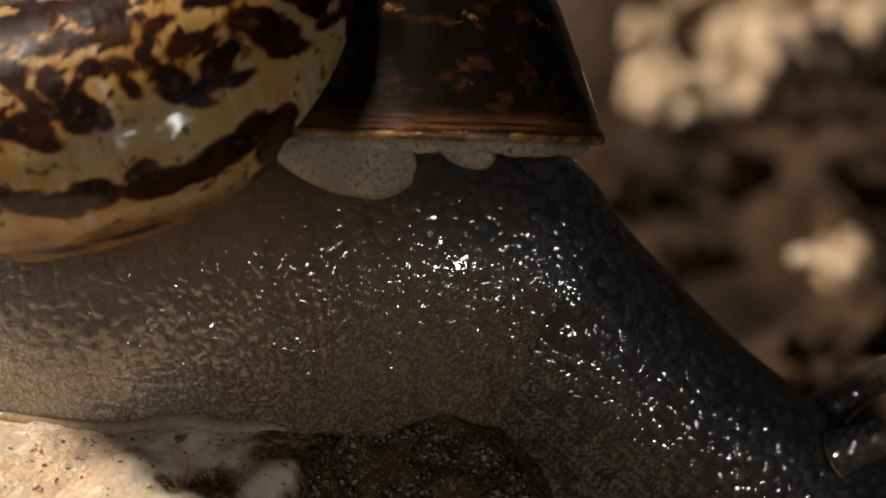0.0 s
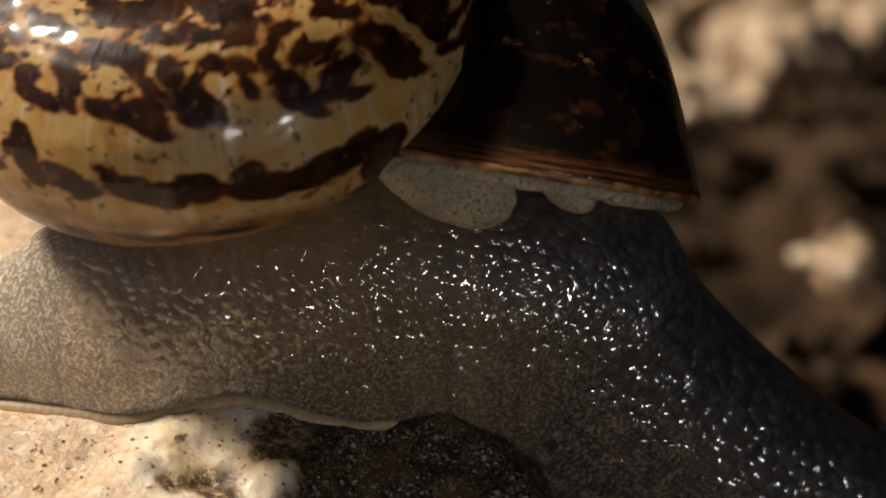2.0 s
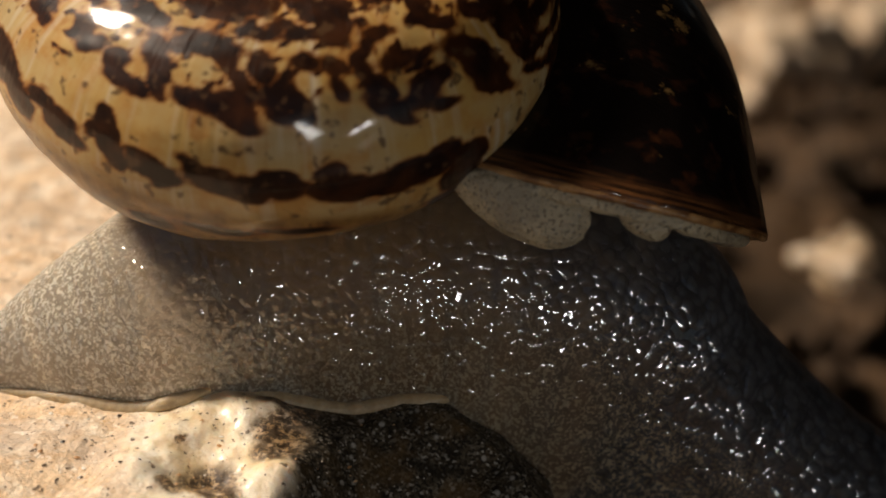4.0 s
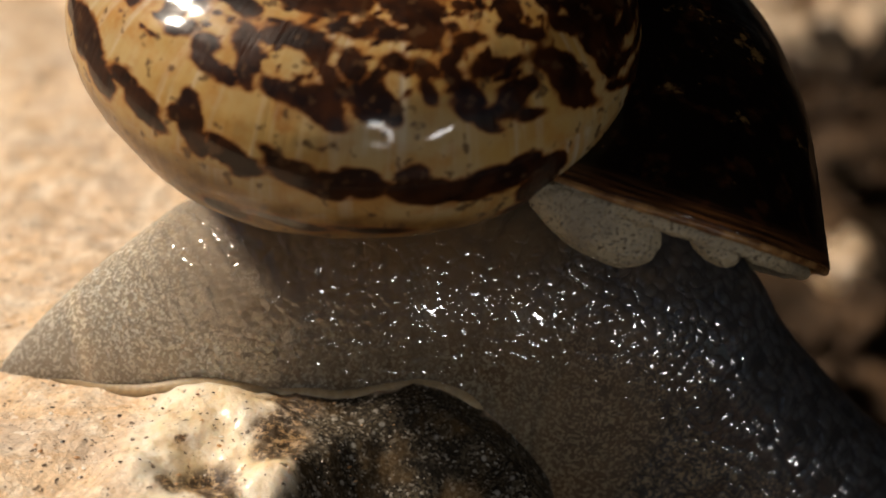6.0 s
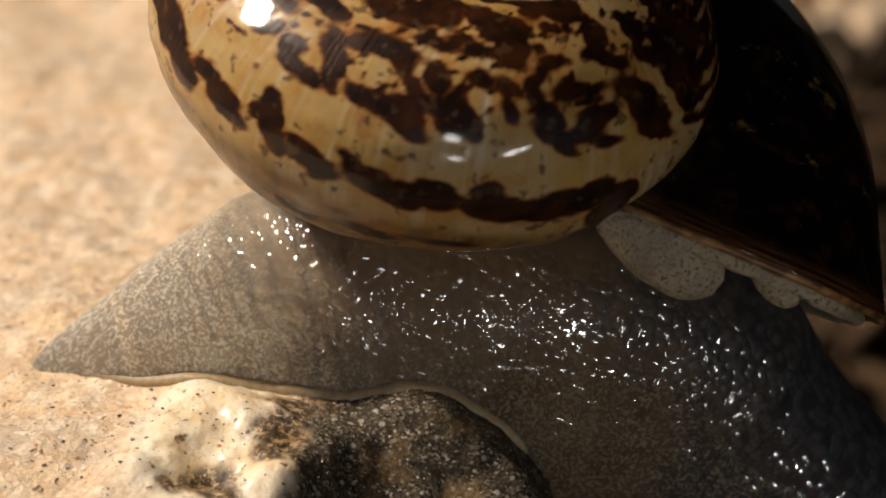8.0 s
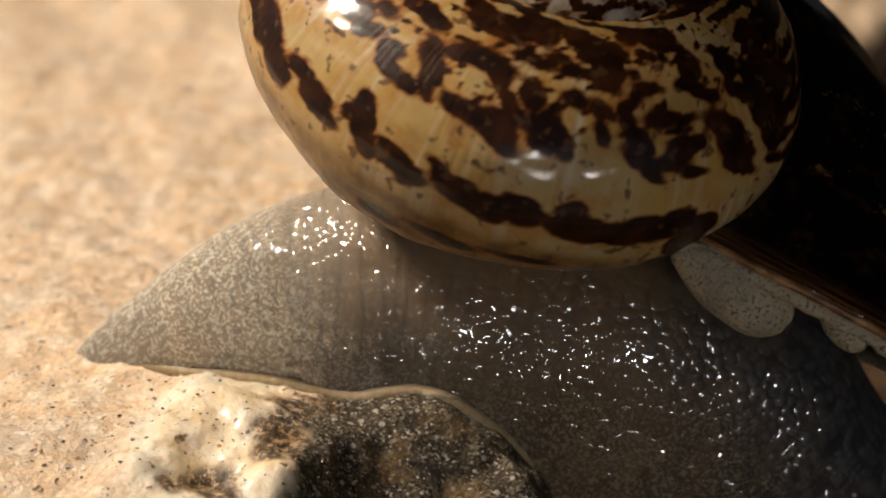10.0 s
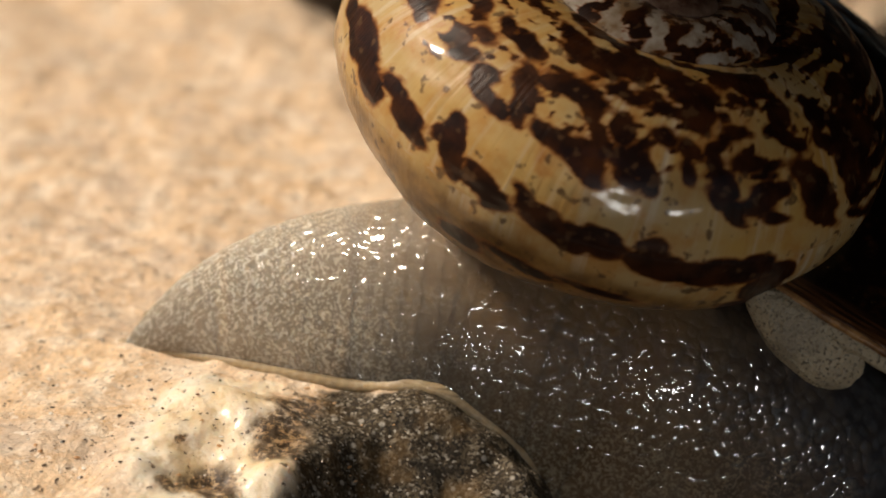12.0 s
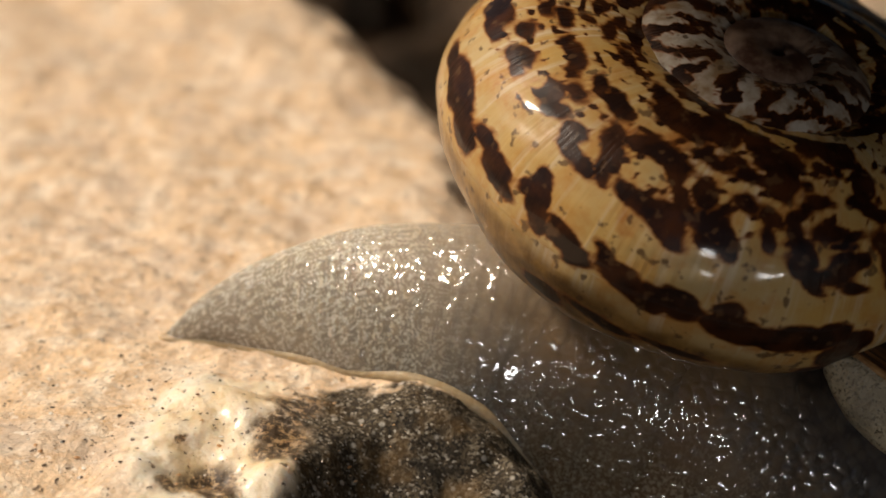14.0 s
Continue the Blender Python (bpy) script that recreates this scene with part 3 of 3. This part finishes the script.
def build_shell():
    s = np.concatenate([np.linspace(-0.45, 1.1, 620)[:-1], np.linspace(1.1, 2.95, 320)])
    phi = np.linspace(0, 2 * np.pi, 181)[:-1]
    S, P = np.meshgrid(s, phi, indexing="ij")
    v = coil(S, P)
    mid = v.mean(axis=1, keepdims=True)
    out = (v - mid) / np.linalg.norm(v - mid, axis=-1, keepdims=True)
    way = (v[..., :2] - LIP_FROM) @ np.array(CUT)[:2]
    flare = np.where(S < 0.08, 50 * np.clip(1 - way / 230, 0, 1) ** 2, 0)
    v = v + out * (flare * smooth_step(v[..., 0], 350, 650))[..., None]
    v += out * (1.6 * np.exp(-0.9 * np.clip(S, 0, 9)) * fbm(S * 2600, P * 460, 150, 3, 41))[..., None]
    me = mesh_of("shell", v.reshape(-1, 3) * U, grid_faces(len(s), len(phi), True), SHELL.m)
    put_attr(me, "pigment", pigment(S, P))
    wob = 0.02 * fbm(S * 900, P * 160, 160, 3, 5)
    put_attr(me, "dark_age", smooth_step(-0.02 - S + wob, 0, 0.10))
    put_attr(me, "turn", S)
    put_attr(me, "lip_way", np.where(S < 0.08, (v[..., :2] - LIP_FROM) @ np.array(CUT)[:2], 999.0))
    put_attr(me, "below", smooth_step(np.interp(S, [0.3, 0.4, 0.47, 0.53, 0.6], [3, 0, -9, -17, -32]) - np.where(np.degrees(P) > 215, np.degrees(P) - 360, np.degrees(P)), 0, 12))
    put_attr(me, "early", smooth_step(S, 1.08, 1.16))
    put_attr(me, "first", smooth_step(S, 1.6, 2.1))
    uv = me.uv_layers.new(name="UVMap")
    li = np.empty(len(me.loops), int)
    me.loops.foreach_get("vertex_index", li)
    uv.data.foreach_set("uv", np.stack([S.ravel()[li], np.minimum(P.ravel()[li] / (2 * np.pi), 1)], -1).ravel())
    bm = bmesh.new()
    bm.from_mesh(me)
    lay = bm.verts.layers.float["turn"]
    late = [f for f in bm.faces if all(w[lay] < 0.08 for w in f.verts)]
    geom = late + list({e for f in late for e in f.edges}) + list({w for f in late for w in f.verts})
    res = bmesh.ops.bisect_plane(bm, geom=geom, plane_co=Vector((*LIP_FROM, 0)) * U, plane_no=CUT, clear_inner=True)
    rim = [e for e in res["geom_cut"] if isinstance(e, bmesh.types.BMEdge) and e.is_valid]
    rim = [(e.verts[0].co.copy(), e.verts[1].co.copy()) for e in rim]
    bm.to_mesh(me)
    bm.free()
    ob = part("shell", me, snail, "glossy cream shell marbled dark brown, nearly black near the lip")
    mod = ob.modifiers.new("thickness", "SOLIDIFY")
    mod.thickness, mod.offset = 9 * U, -1
    return ob, rim


shell, rim = build_shell()


def chain(edges):
    """The longest run of points along the cut edges."""
    key = lambda v: tuple(round(c * 1e7) for c in v)
    near, place = {}, {}
    for a, c in edges:
        near.setdefault(key(a), []).append(key(c))
        near.setdefault(key(c), []).append(key(a))
        place[key(a)], place[key(c)] = a, c
    best, seen = [], set()
    for k in sorted(near, key=lambda k: len(near[k])):
        if k in seen:
            continue
        run = [k]
        seen.add(k)
        while True:
            nxt = [q for q in near[run[-1]] if q not in seen]
            if not nxt:
                break
            run.append(nxt[0])
            seen.add(nxt[0])
        if len(run) > len(best):
            best = run
    return [place[k] for k in best]


def tube(name, pts, radii, material, sides=14, squash=1.0):
    """A closed tube along points, with a radius for each, in metres."""
    pts = [Vector(q) for q in pts]
    verts, n = [], len(pts)
    up = Vector((0.02, 0.3, 1)).normalized()
    for i, q in enumerate(pts):
        tan = (pts[min(i + 1, n - 1)] - pts[max(i - 1, 0)]).normalized()
        side = tan.cross(up).normalized()
        top = side.cross(tan)
        for k in range(sides):
            a = 2 * math.pi * k / sides
            verts.append(q + (side * math.cos(a) + top * math.sin(a) * squash) * float(radii[i]))
    faces = grid_faces(n, sides, True) + [list(range(sides))[::-1], list(range((n - 1) * sides, n * sides))]
    return mesh_of(name, verts, faces, material)


RIM = chain(rim)[::3]
rimx = [(q.x / U, q.y / U, q.z / U) for q in RIM]
wave = np.random.default_rng(3).normal(0, 0.6, len(RIM))
lip = part("lip", tube("lip", [q - CUT * (2 * U) for q in RIM], [(9 + 1.5 * wave[i]) * U for i in range(len(RIM))], LIP.m), shell, "rough orange-brown lip edge")


def near_rim(f):
    """The lip's near edge, a fraction f of the way along it."""
    x = LIP_FROM[0] + f * (LIP_TO[0] - LIP_FROM[0])
    near = [q for q in rimx if abs(q[0] - x) < 14]
    return Vector(max(near or rimx, key=lambda q: q[2])) * U


def lobe(name, f, half, drop, thick, parent, label):
    """A soft flap of the mantle under the lip."""
    th, ph = np.meshgrid(np.linspace(0, np.pi, 40), np.linspace(0, 2 * np.pi, 65)[:-1], indexing="ij")
    x, y, z = -np.cos(th), np.sin(th) * np.cos(ph), np.sin(th) * np.sin(ph)
    x, y = np.sign(x) * np.abs(x) ** 0.85, np.sign(y) * np.abs(y) ** 0.85
    wob = 1 + 0.018 * fbm(x * 100, y * 100 + z * 60, 90, 3, half)
    al, dn = np.array([*ALONG, 0]), -np.array(CUT)
    taper = 1 - 0.45 * (0.5 - 0.5 * x) ** 2
    pt = (al * (x * half * wob)[..., None] + dn * ((y * drop + 0.86 * drop) * wob * taper)[..., None]
          + np.array([0, 0, 1]) * (z * thick - 34 - 0.15 * y * drop)[..., None])
    me = mesh_of(name, pt.reshape(-1, 3) * U + np.array(near_rim(f)), grid_faces(40, 64, True), FLESH.m)
    return part(name, me, parent, label)


mantle = part("mantle_collar", tube("mantle_collar", [q - CUT * (16 * U) - Vector((0, 0, 16 * U)) - Vector((*ALONG, 0)) * (46 * U * float(smooth_step(q.x / U, 640, 830))) for q in RIM],
                                    [(20 + 3 * wave[i]) * U for i in range(len(RIM))], FLESH.m, squash=0.8), snail, "pale cream mantle collar under the shell lip")
lobe("mantle_lobe", 0.20, 134, 70, 36, mantle, "pale cream rounded mantle lobe")
lobe("mantle_lobe", 0.60, 55, 36, 26, mantle, "")


MARKS = np.array([0, 71, 156, 287, 476, 800, 1150, 1424, 1632, 1837, 2131, 2340.0])


def body_profile(u):
    """Half width of the body, u units from the tail's tip along the back, with soft transitions."""
    v = 0
    for k in (-60, -30, 0, 30, 60):
        v += np.interp(u + k * min(1, u / 90), MARKS, [24, 70, 127, 210, 288, 310, 305, 262, 240, 222, 190, 150]) / 5
    return v


def body_slice(u):
    w = float(body_profile(u))
    nu, nv = 40, 48
    th = np.linspace(0, np.pi, nu)
    ph = np.linspace(0, 2 * np.pi, nv + 1)[:-1]
    T, P = np.meshgrid(th, ph, indexing="ij")
    x, y, z = -w * (0.95 + 0.3 * float(smooth_step(u, 420, 900))) * np.cos(T), 0.86 * w * np.sin(T) * np.cos(P), w * 1.05 * np.sin(T) * np.sin(P)
    y = np.where(z < 0, y * (np.abs(np.cos(P)) + 1e-6) ** -0.4, y)
    z = np.where(z < 0, 1.45 * z, z)
    me = mesh_of("body_segment", np.stack([x, y, z], -1).reshape(-1, 3) * U, grid_faces(nu, nv, True), SKIN.m)
    # normals of the whole swept body, so that the overlapping pieces read as one skin
    step = 40 * min(1, u / 80)
    slope = -(float(body_profile(u + step)) - float(body_profile(u - step))) / (2 * step)
    nr = np.stack([np.full_like(x, slope), 1.2 * np.cos(P), np.sin(P) * np.where(np.sin(P) < 0, 0.62, 1)], -1)
    pole = np.abs(np.cos(T))[..., None] > 0.8
    nr = np.where(pole, np.stack([np.sign(x), 0.5 * np.cos(P), 0.5 * np.sin(P)], -1), nr)
    nr /= np.linalg.norm(nr, axis=-1, keepdims=True)
    me.normals_split_custom_set_from_vertices(nr.reshape(-1, 3).tolist())
    put_attr(me, "rest", np.stack([u + x, y, z - w], -1).reshape(-1, 3) * U, "FLOAT_VECTOR")
    n = fbm(u + x, y + z, 160, 3, 31)
    put_attr(me, "fore", smooth_step(u + x + 90 * n + 0.6 * z, 1000, 1650))
    put_attr(me, "upper_glow", smooth_step(z / w, 0.0, 0.75) * smooth_step(u + x + 50 * n, 450, 700) * smooth_step(1250 - u - x + 50 * n, 0, 300))
    put_attr(me, "tail", smooth_step(820 - u - x + 60 * n, 0, 620))
    put_attr(me, "low", np.clip(smooth_step(-z / max(w, 1) + 0.25 * n, -0.55, 0.25) + smooth_step(520 - u - x, 0, 250), 0, 1))
    return me


SLICES = []
u = 6.0
while u < 2340:
    SLICES.append(u)
    u += (0.10 if u < 500 else 0.13) * float(body_profile(u))
segments = [part("body_segment", body_slice(u), snail) for u in SLICES]


SOLE = Mat("pale_foot_edge")
so = SOLE.n("TexCoord").outputs["Object"]
sb = SOLE.noise(so, 1700, 3)
SOLE.set(Base_Color=SOLE.mix(SOLE.ramp(SOLE.noise(so, 2500, 3), (0.4, 0.0), (0.65, 1.0)), (0.34, 0.235, 0.12), (0.44, 0.32, 0.18)), Roughness=0.5,
         Subsurface_Weight=0.6, Subsurface_Radius=(1.0, 0.75, 0.45), Subsurface_Scale=0.001, Coat_Weight=0.8, Coat_Roughness=0.06, Coat_Normal=SOLE.bump(sb, 0.0006))


def fringe_piece(w):
    """A short piece of the foot's soft pale edge."""
    th, ph = np.meshgrid(np.linspace(0, np.pi, 22), np.linspace(0, 2 * np.pi, 25)[:-1], indexing="ij")
    k = float(np.clip(w / 150, 0.5, 1))
    v = np.stack([-80 * k * np.cos(th), 28 * k * np.sin(th) * np.cos(ph), 20 * k * np.sin(th) * np.sin(ph)], -1)
    return mesh_of("foot_edge", v.reshape(-1, 3) * U, grid_faces(22, 24, True), SOLE.m)


FRINGE = [u for u in SLICES if u < 950]
fringes = [part("foot_edge", fringe_piece(float(body_profile(u))), snail, "pale cream edge of the foot") for u in FRINGE]


def stalk(bend):
    """An eye stalk: a tapered tentacle with a round tip."""
    t = np.linspace(0, 1, 30)
    pts = [Vector((60 + 330 * a, bend * a * 120, -40 + 260 * a + 30 * math.sin(3 * a))) * U for a in t]
    rad = [(52 - 30 * a ** 0.5 + (10 if a > 0.93 else 0)) * U for a in t]
    me = tube("eye_stalk", pts, rad, SKIN.m, 20)
    co = np.empty(len(me.vertices) * 3)
    me.vertices.foreach_get("co", co)
    put_attr(me, "rest", co, "FLOAT_VECTOR")
    put_attr(me, "fore", np.full(len(me.vertices), 0.8))
    put_attr(me, "low", np.full(len(me.vertices), 0.25))
    put_attr(me, "upper_glow", np.zeros(len(me.vertices)))
    put_attr(me, "tail", np.zeros(len(me.vertices)))
    return part("eye_stalk", me, snail, "dark slender eye stalk")


stalks = [stalk(-1.0), stalk(1.0)]


# ---------------------------------------------------------------- motion
def motions():
    turns = [
        (0.0, 1.56, -3.65, 17.37, -621, 496, -446),
        (0.5, 1.56, -3.61, 15.26, -570, 499, -449),
        (1.0, 1.51, -3.54, 13.33, -510, 501, -452),
        (1.5, 1.40, -3.47, 11.35, -447, 500, -455),
        (2.0, 1.15, -3.13, 9.85, -388, 501, -458),
        (2.5, 0.84, -2.73, 8.37, -344, 500, -460),
        (3.0, 0.57, -2.45, 7.39, -300, 498, -462),
        (5.5, 0.15, -0.54, 1.99, -104, 493, -469),
        (6.0, 0.01, -0.17, 0.96, -59, 491, -473),
        (6.5, -0.00, 0.00, 0.00, -24, 481, -480),
        (7.0, -0.03, 0.08, -1.11, 16, 476, -489),
        (7.5, 0.27, 0.27, -2.50, 57, 467, -498),
        (8.0, -0.06, 0.27, -3.81, 102, 461, -509),
        (10.5, -1.61, 1.36, -9.79, 323, 398, -566),
        (11.0, -2.08, 1.02, -10.78, 368, 377, -576),
        (11.5, -2.59, 0.68, -11.96, 415, 358, -587),
        (12.0, -2.88, 0.31, -13.19, 462, 331, -597),
        (12.5, -3.01, -0.27, -14.21, 508, 309, -607),
        (13.0, -2.82, -1.59, -15.10, 559, 276, -618),
        (13.5, -2.46, -2.77, -15.91, 612, 242, -631),
        (14.0, -1.90, -3.67, -16.31, 657, 210, -645),
    ]
    to_view = Matrix.Translation((0, 0, -DIST))

    def shell_pose(row):
        t, rx, ry, rz, x, y, z = row
        w = Vector((rx, ry, rz)) * radians(1)
        rot = Matrix.Rotation(w.length, 4, w) if w.length > 1e-9 else Matrix.Identity(4)
        return CAM @ to_view @ Matrix.Translation(Vector((x, y, z)) * U) @ rot

    # the back of the body, from the tail's tip to the head, seen from the eye
    back = {
        0.0: [(-310, 690), (-260, 630), (-200, 570), (-100, 470), (60, 370), (350, 250), (750, 200), (990, 270), (1130, 430), (1290, 595), (1470, 735), (1640, 850)],
        1.5: [(-225, 680), (-175, 620), (-115, 550), (-15, 455), (140, 360), (460, 260), (830, 230), (1090, 320), (1220, 490), (1370, 640), (1560, 780), (1725, 892)],
        3.0: [(-140, 680), (-90, 610), (-30, 540), (70, 450), (225, 360), (550, 270), (900, 270), (1185, 380), (1300, 545), (1450, 690), (1650, 830), (1815, 942)],
        5.3: [(-45, 665), (0, 610), (60, 545), (160, 460), (320, 355), (640, 290), (1000, 315), (1270, 430), (1385, 580), (1530, 735), (1750, 900), (1915, 1012)],
        6.5: [(15, 655), (60, 600), (120, 540), (220, 455), (380, 355), (700, 300), (1050, 330), (1300, 440), (1420, 610), (1560, 760), (1800, 930), (1965, 1042)],
        8.2: [(50, 655), (95, 605), (170, 545), (290, 450), (470, 342), (800, 310), (1150, 370), (1390, 510), (1500, 670), (1640, 820), (1880, 1000), (2045, 1112)],
        10.3: [(125, 645), (175, 590), (250, 520), (400, 415), (600, 345), (920, 350), (1250, 430), (1480, 580), (1590, 740), (1730, 890), (1960, 1080), (2125, 1192)],
        12.5: [(232, 615), (290, 540), (370, 470), (520, 405), (750, 372), (1030, 400), (1350, 520), (1570, 680), (1680, 840), (1820, 990), (2050, 1170), (2215, 1282)],
        14.0: [(288, 595), (360, 525), (450, 470), (620, 415), (850, 412), (1110, 460), (1420, 590), (1640, 770), (1740, 920), (1880, 1070), (2110, 1250), (2275, 1362)],
    }
    def spline(ks, vs, q):
        """Smooth curve through the values (Hermite with mean slopes)."""
        ks, vs = np.asarray(ks, float), np.asarray(vs, float)
        d = np.diff(vs, axis=0) / np.diff(ks)[:, None]
        m = np.concatenate([d[:1], (d[1:] + d[:-1]) / 2, d[-1:]])
        i = np.clip(np.searchsorted(ks, q) - 1, 0, len(ks) - 2)
        h = ks[i + 1] - ks[i]
        t = (q - ks[i]) / h
        return ((2 * t**3 - 3 * t**2 + 1) * vs[i] + (t**3 - 2 * t**2 + t) * h * m[i]
                + (-2 * t**3 + 3 * t**2) * vs[i + 1] + (t**3 - t**2) * h * m[i + 1])

    # how far behind the scene's middle the body's mid line lies: it leans out over the stone's front at first
    REACH = [0, 200, 400, 600, 850, 1050, 1300, 2340]
    lean = {
        0.0: [540, 540, 540, 540, 540, 600, 650, 650],
        3.0: [530, 530, 560, 640, 650, 660, 650, 650],
        6.5: [610, 610, 670, 725, 765, 755, 680, 650],
        8.2: [620, 620, 685, 725, 740, 715, 670, 650],
        10.8: [665, 665, 715, 715, 700, 670, 650, 650],
        14.0: [720, 720, 725, 715, 690, 660, 650, 650],
    }

    def back_at(t, u):
        tab = [spline(MARKS, back[k], u) for k in back]
        x, y = spline(list(back), tab, t)
        return on_plane(x, y, spline(list(lean), [np.interp(u, REACH, lean[k]) * np.ones(1) for k in lean], t)[0])

    known = [row[0] for row in turns]
    times = sorted(known + [4.2, 9.2])
    drift = {t: back_at(t, 1000) for t in times}
    walk(snail, [(t, Matrix.Translation(drift[t])) for t in times])

    def in_snail(t, m):
        return Matrix.Translation(-drift[t]) @ m

    shell_rows = [(t, in_snail(t, shell_pose((t, *spline(known, [row[1:] for row in turns], t))))) for t in times]
    walk(shell, shell_rows)
    walk(mantle, shell_rows)

    def along(t, u):
        a, c = back_at(t, max(u - 12, 0)), back_at(t, min(u + 12, 2340))
        return Matrix.Translation(back_at(t, u)) @ Matrix.Rotation(-math.atan2((c - a).z, (c - a).x), 4, "Y")

    for st, side in zip(stalks, (-1, 1)):
        walk(st, [(t, in_snail(t, along(t, 2090) @ pose(0, side * 90 * U, -20 * U, 0, -22, 0))) for t in times])
    def contacts(t):
        """Where the near side of the body meets the stone, along the body."""
        us, pts = np.arange(2, 1640, 26.0), []
        for u in us:
            w = float(body_profile(u))
            c = (along(t, u) @ Matrix.Translation((0, 0, -1.05 * w * U))).translation / U
            q = np.radians(np.linspace(75, -70, 80))
            y, z = c.y - 0.86 * w * np.where(q < 0, np.cos(q) ** 0.6, np.cos(q)), c.z + 1.05 * w * np.where(q < 0, 1.45, 1) * np.sin(q)
            hit = np.nonzero(z < stone_height(np.full_like(y, c.x), y))[0]
            i = hit[0] if len(hit) else 79
            pts.append((c.x, y[i], z[i]))
        pts = np.array(pts)
        for _ in range(3):
            pts[1:-1] = (pts[:-2] + 2 * pts[1:-1] + pts[2:]) / 4
        return us, pts

    edges = {t: contacts(t) for t in times}

    def contact(t, u):
        us, pts = edges[t]
        return Vector([float(np.interp(u, us, pts[:, k])) for k in range(3)]) * U

    for u, piece in zip(FRINGE, fringes):
        rows = []
        for t in times:
            p, a, c = contact(t, u), contact(t, max(u - 30, 2)), contact(t, u + 30)
            d = (c - a).normalized()
            turn = Matrix.Rotation(math.atan2(d.y, d.x), 4, "Z") @ Matrix.Rotation(-math.asin(max(-1, min(1, d.z))), 4, "Y")
            rows.append((t, in_snail(t, Matrix.Translation(p + Vector((0, 9 * U, 4 * U))) @ turn)))
        walk(piece, rows)
    for u, seg in zip(SLICES, segments):
        w = float(body_profile(u)) * 1.05
        rows = [(t, in_snail(t, along(t, u) @ Matrix.Translation((0, 0, -w * U)))) for t in times]
        walk(seg, rows)


motions()
